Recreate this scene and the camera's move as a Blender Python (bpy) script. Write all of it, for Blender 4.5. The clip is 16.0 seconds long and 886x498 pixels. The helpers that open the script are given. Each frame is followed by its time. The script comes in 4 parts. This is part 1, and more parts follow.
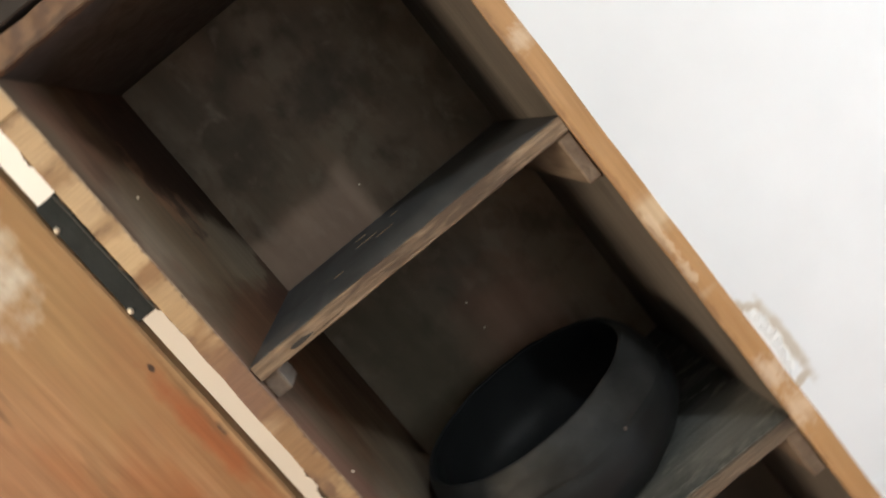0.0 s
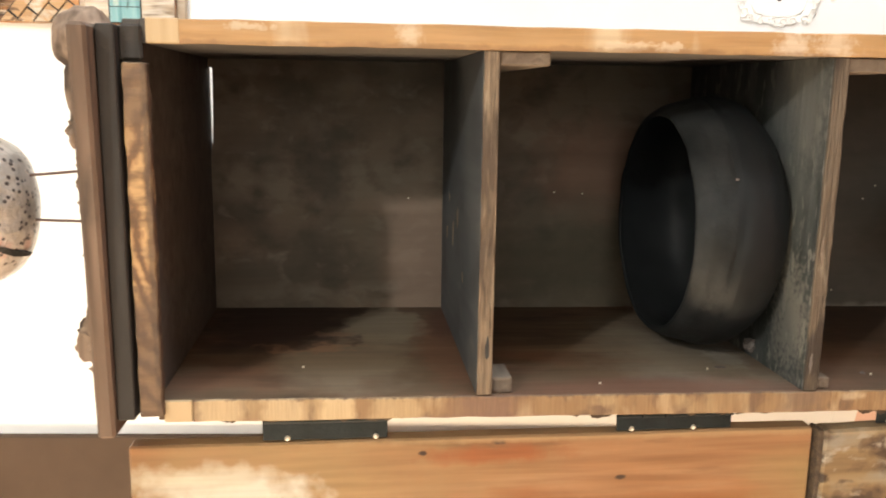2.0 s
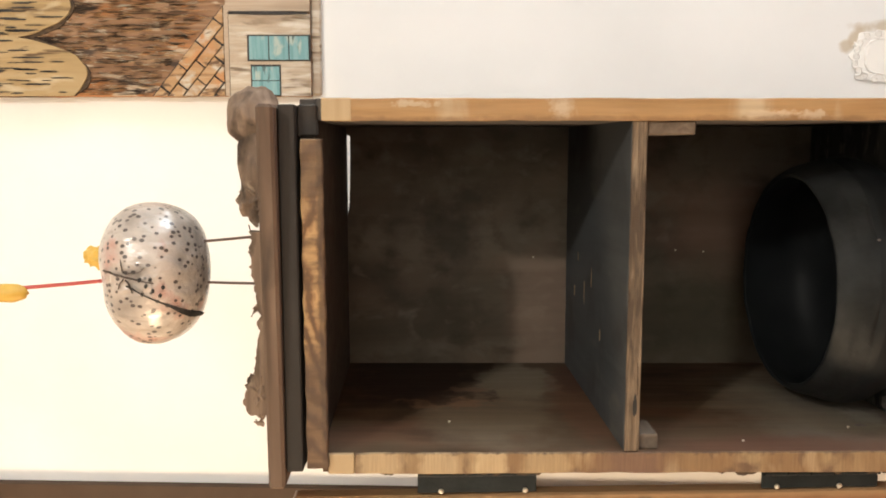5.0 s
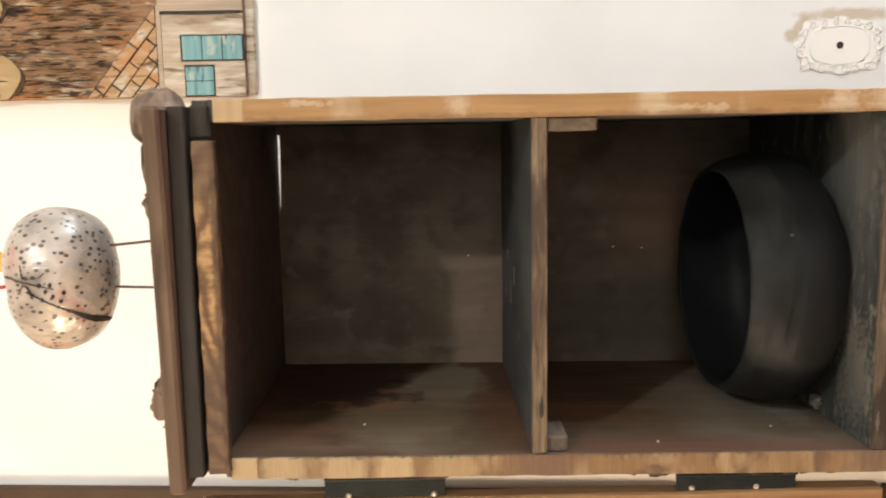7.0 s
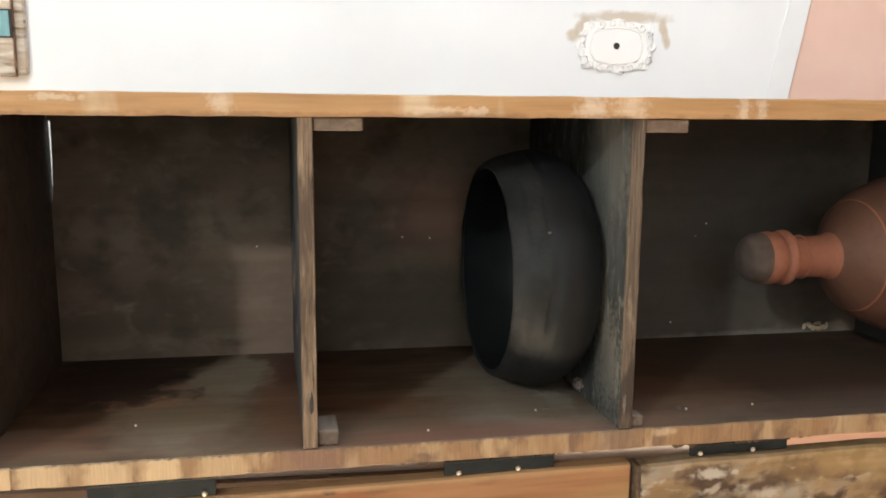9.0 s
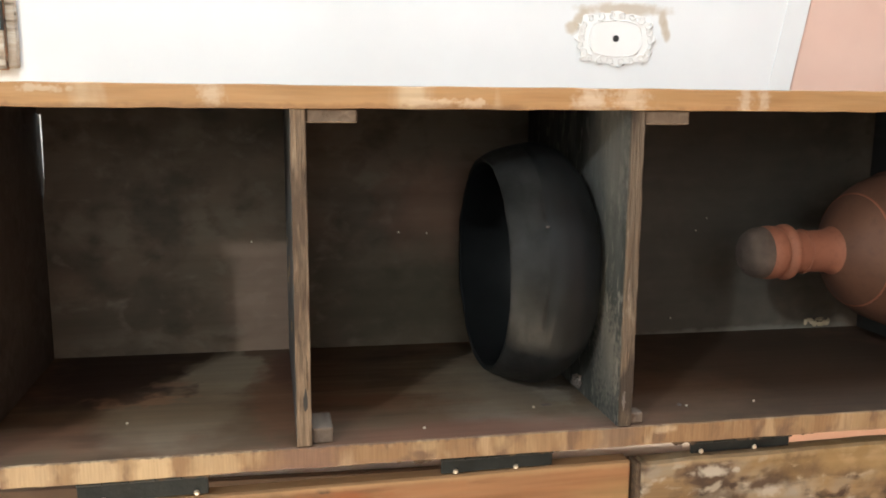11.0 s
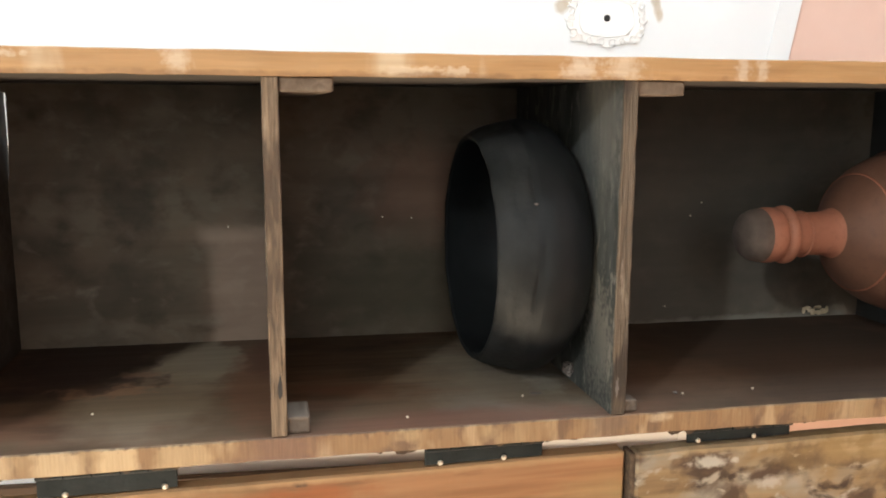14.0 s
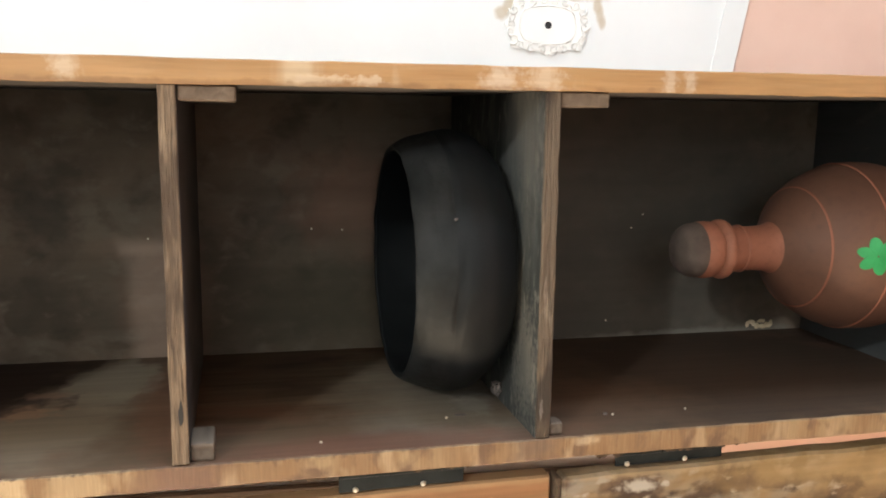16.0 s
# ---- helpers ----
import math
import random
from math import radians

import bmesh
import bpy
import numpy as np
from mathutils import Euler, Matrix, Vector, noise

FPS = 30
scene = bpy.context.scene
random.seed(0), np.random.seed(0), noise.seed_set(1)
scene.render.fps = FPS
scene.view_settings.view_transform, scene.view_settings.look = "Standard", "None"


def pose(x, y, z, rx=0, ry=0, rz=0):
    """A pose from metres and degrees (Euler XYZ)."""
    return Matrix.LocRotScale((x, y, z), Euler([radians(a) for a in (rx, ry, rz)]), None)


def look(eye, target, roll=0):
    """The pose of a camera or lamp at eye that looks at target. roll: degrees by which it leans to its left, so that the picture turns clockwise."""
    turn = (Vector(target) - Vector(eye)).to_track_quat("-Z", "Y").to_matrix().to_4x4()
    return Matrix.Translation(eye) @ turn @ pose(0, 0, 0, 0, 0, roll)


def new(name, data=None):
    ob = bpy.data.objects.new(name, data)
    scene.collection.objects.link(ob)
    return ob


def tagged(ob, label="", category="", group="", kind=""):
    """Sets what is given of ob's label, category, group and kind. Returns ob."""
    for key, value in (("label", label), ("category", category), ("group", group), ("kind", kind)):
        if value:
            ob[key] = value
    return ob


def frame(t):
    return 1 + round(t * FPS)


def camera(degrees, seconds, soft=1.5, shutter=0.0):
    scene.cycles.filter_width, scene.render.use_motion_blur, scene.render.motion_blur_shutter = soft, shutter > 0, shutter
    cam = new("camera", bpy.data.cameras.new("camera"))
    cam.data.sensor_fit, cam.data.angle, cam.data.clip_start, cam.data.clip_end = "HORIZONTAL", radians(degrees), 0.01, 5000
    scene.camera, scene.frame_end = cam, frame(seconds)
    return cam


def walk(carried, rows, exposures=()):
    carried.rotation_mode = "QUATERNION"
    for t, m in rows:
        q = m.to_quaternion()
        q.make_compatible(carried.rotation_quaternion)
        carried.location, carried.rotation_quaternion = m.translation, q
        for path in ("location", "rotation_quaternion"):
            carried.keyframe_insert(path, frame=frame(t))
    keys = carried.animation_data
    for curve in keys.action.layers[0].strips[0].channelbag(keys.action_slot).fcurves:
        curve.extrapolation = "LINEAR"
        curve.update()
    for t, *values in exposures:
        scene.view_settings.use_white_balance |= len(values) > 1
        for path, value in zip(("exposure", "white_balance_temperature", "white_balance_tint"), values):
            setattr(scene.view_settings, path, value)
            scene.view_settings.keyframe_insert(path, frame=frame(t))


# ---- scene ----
cam = camera(55.9, 16.0, soft=1.8, shutter=0.5)
PATH = [
    (0, (0.035, -0.653, 1.291), (-0.004, 1.32, 0.968), -39.5),
    (0.5, (0.084, -0.665, 1.303), (-0.146, 1.291, 0.954), -59.1),
    (1, (0.109, -0.691, 1.293), (-0.231, 1.259, 1.012), -76.8),
    (1.5, (0.125, -0.715, 1.308), (-0.265, 1.23, 1.056), -86.8),
    (2, (0.122, -0.738, 1.321), (-0.245, 1.217, 1.111), -90.3),
    (2.5, (0.135, -0.748, 1.347), (-0.236, 1.209, 1.169), -90.2),
    (3, (0.126, -0.764, 1.365), (-0.193, 1.207, 1.245), -89.9),
    (3.5, (0.143, -0.769, 1.398), (-0.182, 1.202, 1.301), -89.6),
    (4, (0.146, -0.767, 1.402), (-0.152, 1.209, 1.333), -89.7),
    (4.2, (0.139, -0.771, 1.408), (-0.132, 1.209, 1.328), -90.0),
    (6.3, (0.142, -0.76, 1.379), (-0.109, 1.224, 1.342), -90.7),
    (6.5, (0.153, -0.755, 1.356), (-0.131, 1.225, 1.343), -90.8),
    (7, (0.142, -0.759, 1.299), (-0.121, 1.224, 1.274), -91.1),
    (7.5, (0.158, -0.767, 1.277), (-0.142, 1.206, 1.14), -91.4),
    (8, (0.165, -0.773, 1.255), (-0.154, 1.185, 1.001), -91.5),
    (8.5, (0.167, -0.773, 1.236), (-0.16, 1.17, 0.896), -91.5),
    (9, (0.167, -0.771, 1.231), (-0.163, 1.161, 0.833), -91.5),
    (11.5, (0.162, -0.754, 1.224), (-0.179, 1.177, 0.828), -91.6),
    (12, (0.163, -0.75, 1.223), (-0.185, 1.18, 0.832), -91.5),
    (12.5, (0.164, -0.747, 1.219), (-0.19, 1.185, 0.839), -91.5),
    (13, (0.166, -0.74, 1.218), (-0.198, 1.19, 0.843), -91.5),
    (13.5, (0.151, -0.745, 1.219), (-0.191, 1.188, 0.832), -91.6),
    (14, (0.133, -0.722, 1.208), (-0.198, 1.206, 0.792), -91.8),
    (14.5, (0.129, -0.701, 1.176), (-0.213, 1.229, 0.776), -91.8),
    (15, (0.139, -0.697, 1.162), (-0.197, 1.228, 0.736), -92.1),
    (15.5, (0.139, -0.699, 1.155), (-0.186, 1.221, 0.699), -91.8),
    (16, (0.14, -0.698, 1.149), (-0.183, 1.217, 0.672), -91.6),
]
walk(cam, [(t, look(eye, target, roll)) for t, eye, target, roll in PATH],
     exposures=[(0.0, -0.28, 5800, 6), (0.5, -0.06, 5850, 6), (1.0, 0.38, 6000, 7), (1.5, 0.34, 6150, 7), (2.5, 0.22, 6400, 8), (3.5, -0.04, 6500, 9), (4.2, -0.16, 6500, 9), (6.5, -0.38, 6350, 9),
                (7.0, -0.24, 6300, 8), (8.0, -0.08, 5900, 6), (9.2, 0.0, 5850, 6), (12.5, 0.04, 5850, 6), (14.5, 0.2, 5850, 6), (16.0, 0.12, 5850, 6)])

# ---- light ----
world = bpy.data.worlds.new("world")
scene.world = world
world.use_nodes = True
sky = world.node_tree.nodes.new("ShaderNodeTexSky")
sky.sky_type, sky.sun_disc = "NISHITA", False
sky.sun_elevation, sky.sun_rotation = radians(40), radians(250)
world.node_tree.nodes["Background"].inputs[1].default_value = 0.06
world.node_tree.links.new(sky.outputs[0], world.node_tree.nodes["Background"].inputs[0])

BULB = (1.28, -2.15, 2.86)
bulb_data = bpy.data.lights.new("ceiling_bulb", "POINT")
bulb_data.energy, bulb_data.shadow_soft_size, bulb_data.color = 140, 0.055, (1.0, 0.955, 0.88)
new("ceiling_bulb_light", bulb_data).location = BULB

day = bpy.data.lights.new("window_daylight", "AREA")
day.shape, day.size, day.size_y, day.energy, day.color = "RECTANGLE", 0.55, 0.7, 78, (1.0, 0.73, 0.47)
day_ob = new("window_daylight", day)
day_ob.matrix_world = look((-2.06, -1.0, 1.6), (-0.2, 0.2, 1.3))

# cool fill lamp added out of view to brighten the wall right of the cabinet
fill_e = bpy.data.lights.new("east_window_daylight", "AREA")
fill_e.shape, fill_e.size, fill_e.size_y, fill_e.energy, fill_e.color = "RECTANGLE", 0.6, 1.2, 56, (0.80, 0.91, 1.0)
new("east_window_daylight", fill_e).matrix_world = look((2.38, -0.42, 0.95), (0.4, 0.4, 0.75))

# soft fill lamp added behind the camera to brighten the cabinet's back panel
fill_s = bpy.data.lights.new("south_window_daylight", "AREA")
fill_s.shape, fill_s.size, fill_s.size_y, fill_s.energy, fill_s.color = "RECTANGLE", 1.2, 1.3, 21, (1.0, 0.96, 0.88)
new("south_window_daylight", fill_s).matrix_world = look((1.05, -3.37, 1.5), (0.2, 0.2, 1.2))


# ---- materials ----
def nodes_of(name, rough, metal=0.0, spec=0.5):
    m = bpy.data.materials.new(name)
    m.use_nodes = True
    nt = m.node_tree
    b = nt.nodes["Principled BSDF"]
    b.inputs["Roughness"].default_value = rough
    b.inputs["Metallic"].default_value = metal
    b.inputs["Specular IOR Level"].default_value = spec
    return m, nt, b


def ramp(nt, source, stops):
    r = nt.nodes.new("ShaderNodeValToRGB")
    while len(r.color_ramp.elements) < len(stops):
        r.color_ramp.elements.new(0.5)
    for e, (p, c) in zip(r.color_ramp.elements, stops):
        e.position = p
        e.color = (*c, 1) if len(c) == 3 else c
    nt.links.new(source, r.inputs[0])
    return r.outputs[0]


def noise_out(nt, coord, scale, detail=5, stretch=(1, 1, 1), shift=(0, 0, 0), distort=0.0):
    mp = nt.nodes.new("ShaderNodeMapping")
    mp.inputs["Scale"].default_value = stretch
    mp.inputs["Location"].default_value = shift
    nt.links.new(coord, mp.inputs[0])
    n = nt.nodes.new("ShaderNodeTexNoise")
    n.inputs["Scale"].default_value, n.inputs["Detail"].default_value = scale, detail
    n.inputs["Distortion"].default_value = distort
    nt.links.new(mp.outputs[0], n.inputs["Vector"])
    return n.outputs[0]


def mix(nt, fac, a, b):
    x = nt.nodes.new("ShaderNodeMix")
    x.data_type = "RGBA"
    nt.links.new(fac, x.inputs[0])
    for value, socket in ((a, x.inputs[6]), (b, x.inputs[7])):
        if isinstance(value, tuple):
            socket.default_value = (*value, 1)
        else:
            nt.links.new(value, socket)
    return x.outputs[2]


def bump(nt, b, height, strength, distance=0.002):
    n = nt.nodes.new("ShaderNodeBump")
    n.inputs["Strength"].default_value, n.inputs["Distance"].default_value = strength, distance
    nt.links.new(height, n.inputs["Height"])
    nt.links.new(n.outputs[0], b.inputs["Normal"])


def mark(nt, co, col, colour, centre, radii, freq=30, wob=0.6, soft=0.25, amount=1.0):
    """A patch of colour (stain, or painted light) with an uneven outline: an ellipsoid of object space whose edge is
    broken by noise.
    """
    sub = nt.nodes.new("ShaderNodeVectorMath")
    sub.operation = "SUBTRACT"
    nt.links.new(co, sub.inputs[0])
    sub.inputs[1].default_value = centre
    mul = nt.nodes.new("ShaderNodeVectorMath")
    mul.operation = "MULTIPLY"
    nt.links.new(sub.outputs[0], mul.inputs[0])
    mul.inputs[1].default_value = [1 / r for r in radii]
    ln = nt.nodes.new("ShaderNodeVectorMath")
    ln.operation = "LENGTH"
    nt.links.new(mul.outputs[0], ln.inputs[0])
    n = noise_out(nt, co, freq, 6, (1, 1, 1), (centre[2] * 7, centre[0] * 9, 0))
    ma = nt.nodes.new("ShaderNodeMath")
    ma.operation = "MULTIPLY_ADD"
    nt.links.new(n, ma.inputs[0])
    ma.inputs[1].default_value = 2 * wob
    nt.links.new(ln.outputs["Value"], ma.inputs[2])
    half = nt.nodes.new("ShaderNodeMath")
    half.operation = "MULTIPLY"
    nt.links.new(ma.outputs[0], half.inputs[0])
    edge = 0.25
    half.inputs[1].default_value = edge / (1 + wob)
    a = (amount, amount, amount)
    return mix(nt, ramp(nt, half.outputs[0], [(edge * (1 - soft / (1 + wob)), a), (edge * (1 + soft / (1 + wob)), K)]), col, colour)


GRAIN = {"x": (0.06, 1, 1), "y": (1, 0.06, 1), "z": (1, 1, 0.06)}
W, K = (1, 1, 1), (0, 0, 0)


def wood(name, dark, mid, light, grain="z", scale=120, rough=0.7, patches=(), relief=0.4, shift=(0, 0, 0), marks=()):
    """Grained wood; patches: (colour, low, high, noise scale, stretch) laid over it by large noise."""
    m, nt, b = nodes_of(name, rough, spec=0.3)
    co = nt.nodes.new("ShaderNodeTexCoord").outputs["Object"]
    g = noise_out(nt, co, scale, 6, GRAIN[grain], shift, 0.6)
    col = ramp(nt, g, [(0.3, dark), (0.5, mid), (0.72, light)])
    broad = noise_out(nt, co, 9, 3, (1, 1, 1), shift)
    col = mix(nt, ramp(nt, broad, [(0.35, K), (0.75, W)]), col, mid)
    for i, (c, lo, hi, s, st) in enumerate(patches):
        n = noise_out(nt, co, s, 6, st, (3.1 * i + 1 + shift[0], 1.7 * i + shift[1], 0.6 * i + shift[2]), 0.3)
        col = mix(nt, ramp(nt, n, [(lo, K), (hi, W)]), col, c)
    for m_ in marks:
        col = mark(nt, co, col, *m_)
    if marks:
        fine = ramp(nt, noise_out(nt, co, scale * 2, 5, GRAIN[grain], (5, 2, 7)), [(0.3, (0.88, 0.88, 0.88)), (0.7, (1.1, 1.1, 1.1))])
        x = nt.nodes.new("ShaderNodeMix")
        x.data_type, x.blend_type = "RGBA", "MULTIPLY"
        x.inputs[0].default_value = 1.0
        nt.links.new(col, x.inputs[6])
        nt.links.new(fine, x.inputs[7])
        col = x.outputs[2]
    nt.links.new(col, b.inputs["Base Color"])
    bump(nt, b, g, relief)
    return m


def plain(name, a, c, scale=30, rough=0.6, relief=0.15, metal=0.0, fine=0.0, spec=0.4):
    m, nt, b = nodes_of(name, rough, metal, spec)
    co = nt.nodes.new("ShaderNodeTexCoord").outputs["Object"]
    n = noise_out(nt, co, scale, 6)
    col = ramp(nt, n, [(0.3, a), (0.7, c)])
    if fine:
        f = noise_out(nt, co, scale * 9, 4)
        col = mix(nt, ramp(nt, f, [(0.5, K), (0.8, (fine, fine, fine))]), col, tuple(0.5 * v for v in a))
    nt.links.new(col, b.inputs["Base Color"])
    bump(nt, b, noise_out(nt, co, scale * 4, 4), relief)
    return m


M = {}


def stained_plaster():
    """White wall plaster with tan traces of old glue round the rosette."""
    m, nt, b = nodes_of("white_wall_plaster", 0.85, spec=0.4)
    co = nt.nodes.new("ShaderNodeTexCoord").outputs["Object"]
    col = ramp(nt, noise_out(nt, co, 5, 6), [(0.3, (0.70, 0.70, 0.685)), (0.7, (0.76, 0.76, 0.745))])
    tan = (0.50, 0.42, 0.31)
    for c, r in (((0.306, WALL, 0.70), (0.0085, 1, 0.066)), ((0.297, WALL, 0.765), (0.010, 1, 0.008)), ((0.287, WALL, 0.774), (0.010, 1, 0.008)),
                 ((0.278, WALL, 0.783), (0.009, 1, 0.010)), ((0.294, WALL, 0.639), (0.012, 1, 0.006)), ((0.280, WALL, 0.635), (0.012, 1, 0.005)), ((0.270, WALL, 0.631), (0.009, 1, 0.005))):
        col = mark(nt, co, col, tan, c, r, 110, 0.5, 0.35, 0.85)
    nt.links.new(col, b.inputs["Base Color"])
    bump(nt, b, noise_out(nt, co, 20, 4), 0.12)
    return m


WALL = 0.45
M["wall_plaster"] = stained_plaster()
M["plaster"] = plain("white_plaster", (0.70, 0.70, 0.685), (0.76, 0.76, 0.745), 5, 0.85, 0.12)
M["salmon"] = plain("salmon_paint", (0.64, 0.43, 0.34), (0.70, 0.49, 0.395), 9, 0.8, 0.12)
M["floor"] = plain("terracotta_floor", (0.32, 0.17, 0.11), (0.4, 0.22, 0.15), 6, 0.6, 0.2)
M["ceiling"] = plain("ceiling_paint", (0.55, 0.535, 0.51), (0.6, 0.585, 0.56), 5, 0.9, 0.1)
M["room"] = plain("warm_beige_wall_paint", (0.57, 0.535, 0.47), (0.63, 0.59, 0.52), 5, 0.9, 0.12)
M["trim"] = plain("white_trim_paint", (0.80, 0.78, 0.74), (0.85, 0.83, 0.79), 12, 0.6, 0.1)
M["brown"] = plain("brown_wardrobe_paint", (0.0589, 0.0369, 0.023), (0.0763, 0.0485, 0.031), 14, 0.65, 0.12, 0.0, 0.0, 0.2)
GREY = (0.046, 0.041, 0.034)
BIG = 10.0          # a mark that runs right through along this axis
M["inner_left"] = wood("brown_wood_dust_and_lit_patches", (0.047, 0.029, 0.016), (0.082, 0.053, 0.030), (0.122, 0.084, 0.050), "z", 55, 0.75,
                       [((0.115, 0.06, 0.034), 0.5, 0.68, 13, (1, 1, 0.5)), ((0.045, 0.025, 0.016), 0.54, 0.7, 15, (1, 1, 0.45))], 0.4, (0, 0, 0),
                       # dark stain, with the shade under the top board painted in
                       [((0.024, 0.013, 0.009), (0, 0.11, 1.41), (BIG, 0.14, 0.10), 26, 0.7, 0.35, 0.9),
                        # next two: grey-tan dust and the lamplit area, painted together
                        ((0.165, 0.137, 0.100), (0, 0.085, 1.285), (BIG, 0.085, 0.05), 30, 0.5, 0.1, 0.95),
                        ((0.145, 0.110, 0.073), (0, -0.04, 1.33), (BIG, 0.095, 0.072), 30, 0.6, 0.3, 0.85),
                        ((0.19, 0.11, 0.065), (0, 0.0, 1.375), (BIG, 0.02, 0.045), 60, 1.3, 0.3, 0.85),
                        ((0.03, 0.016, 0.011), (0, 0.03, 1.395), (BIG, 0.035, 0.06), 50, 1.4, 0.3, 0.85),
                        ((0.16, 0.1, 0.065), (0, 0.05, 1.345), (BIG, 0.012, 0.022), 70, 1.2, 0.3, 0.8),
                        ((0.115, 0.056, 0.031), (0, -0.01, 1.222), (BIG, 0.12, 0.03), 55, 0.9, 0.3, 0.7),
                        ((0.06, 0.026, 0.016), (0, 0.09, 1.213), (BIG, 0.06, 0.02), 50, 0.8, 0.25, 0.8),
                        # dust, painted lighter where lamplight falls below the upper shelf
                        ((0.168, 0.145, 0.110), (0, -0.03, 0.955), (BIG, 0.12, 0.08), 30, 0.7, 0.5, 0.8),
                        ((0.105, 0.05, 0.03), (0, -0.145, 1.02), (BIG, 0.03, 0.16), 34, 0.7, 0.4, 0.8),
                        ((0.26, 0.245, 0.21), (0, -0.05, 0.915), (BIG, 0.03, 0.018), 70, 1.2, 0.4, 0.6),
                        # darker over the whole lower compartment
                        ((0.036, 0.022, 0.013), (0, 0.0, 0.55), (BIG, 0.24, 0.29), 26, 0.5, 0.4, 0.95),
                        ((0.10, 0.06, 0.036), (0, -0.06, 0.76), (BIG, 0.06, 0.07), 30, 0.8, 0.5, 0.6)])
M["inner_back"] = wood("dark_back_panel", (0.098, 0.081, 0.061), (0.134, 0.110, 0.083), (0.172, 0.142, 0.108), "z", 18, 0.8,
                       [((0.150, 0.112, 0.082), 0.5, 0.74, 14, (1, 1, 0.6)), ((0.068, 0.057, 0.044), 0.48, 0.74, 12, (1, 1, 0.7)),
                        ((0.165, 0.138, 0.107), 0.54, 0.72, 46, (1, 1, 0.7)), ((0.07, 0.057, 0.043), 0.5, 0.75, 34, (1, 1, 0.7))], 0.3, (0, 0, 0),
                       [((0.19, 0.112, 0.08), (0.03, 0, 1.0), (0.06, BIG, 0.075), 40, 0.5, 0.4, 0.7),
                        # lamplit rectangle painted into the colour, then its pale border
                        ((0.17, 0.115, 0.085), (-0.09, 0, 1.235), (0.085, BIG, 0.05), 40, 0.5, 0.3, 0.6),
                        ((0.19, 0.14, 0.105), (-0.02, 0, 1.265), (0.012, BIG, 0.05), 60, 0.8, 0.4, 0.6),
                        ((0.075, 0.067, 0.046), (-0.1, 0, 1.04), (0.07, BIG, 0.12), 24, 0.5, 0.5, 0.7),
                        # darker and greyer across the lower compartment
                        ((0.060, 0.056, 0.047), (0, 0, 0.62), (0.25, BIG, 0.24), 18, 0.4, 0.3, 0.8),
                        ((0.16, 0.155, 0.13), (-0.165, 0, 0.55), (0.006, BIG, 0.16), 60, 1.0, 0.4, 0.8),
                        ((0.035, 0.031, 0.026), (0.02, 0, 1.36), (0.05, BIG, 0.03), 40, 1.0, 0.5, 0.6)])
M["inner_right"] = wood("brown_inner_side", (0.044, 0.038, 0.033), (0.072, 0.063, 0.054), (0.108, 0.095, 0.082), "z", 60, 0.75,
                        [(GREY, 0.55, 0.7, 9, (1, 1, 0.5))])
M["shelf_face"] = wood("blue_grey_painted_shelf", (0.036, 0.040, 0.042), (0.053, 0.057, 0.059), (0.075, 0.079, 0.079), "y", 40, 0.6,
                       [((0.10, 0.095, 0.085), 0.6, 0.74, 22, (1, 0.5, 1)), ((0.03, 0.031, 0.031), 0.55, 0.7, 14, (1, 1, 1))], 0.25)
M["shelf_worn"] = wood("worn_grey_painted_shelf", (0.018, 0.020, 0.019), (0.032, 0.036, 0.034), (0.055, 0.060, 0.057), "x", 60, 0.6,
                       [((0.09, 0.092, 0.085), 0.52, 0.68, 30, (0.35, 1, 1)), ((0.135, 0.132, 0.116), 0.57, 0.63, 95, (0.4, 1, 1))], 0.6, (0, 0, 0),
                       [((0.115, 0.113, 0.10), (0.12, -0.12, 0.88), (0.05, 0.04, BIG), 170, 1.9, 0.5, 0.6),
                        ((0.145, 0.138, 0.118), (-0.10, -0.12, 0.88), (0.05, 0.03, BIG), 190, 1.9, 0.4, 0.7),
                        ((0.10, 0.105, 0.10), (0.09, -0.09, 0.88), (0.10, 0.05, BIG), 40, 0.9, 0.5, 0.6)])
M["shelf_edge"] = wood("grey_brown_ply_edge", (0.05, 0.036, 0.024), (0.15, 0.108, 0.07), (0.24, 0.185, 0.125), "x", 420, 0.75,
                       [((0.06, 0.042, 0.028), 0.56, 0.66, 40, (0.25, 1, 1.5)), ((0.26, 0.2, 0.135), 0.58, 0.7, 26, (0.2, 1, 1.5))], 0.9)
M["shelf_edge_b"] = wood("worn_dark_ply_edge", (0.03, 0.022, 0.016), (0.085, 0.064, 0.044), (0.15, 0.118, 0.083), "x", 420, 0.75,
                         [((0.22, 0.185, 0.135), 0.58, 0.66, 34, (0.3, 1, 1.5)), ((0.03, 0.022, 0.016), 0.55, 0.64, 26, (0.3, 1, 1))], 0.9)
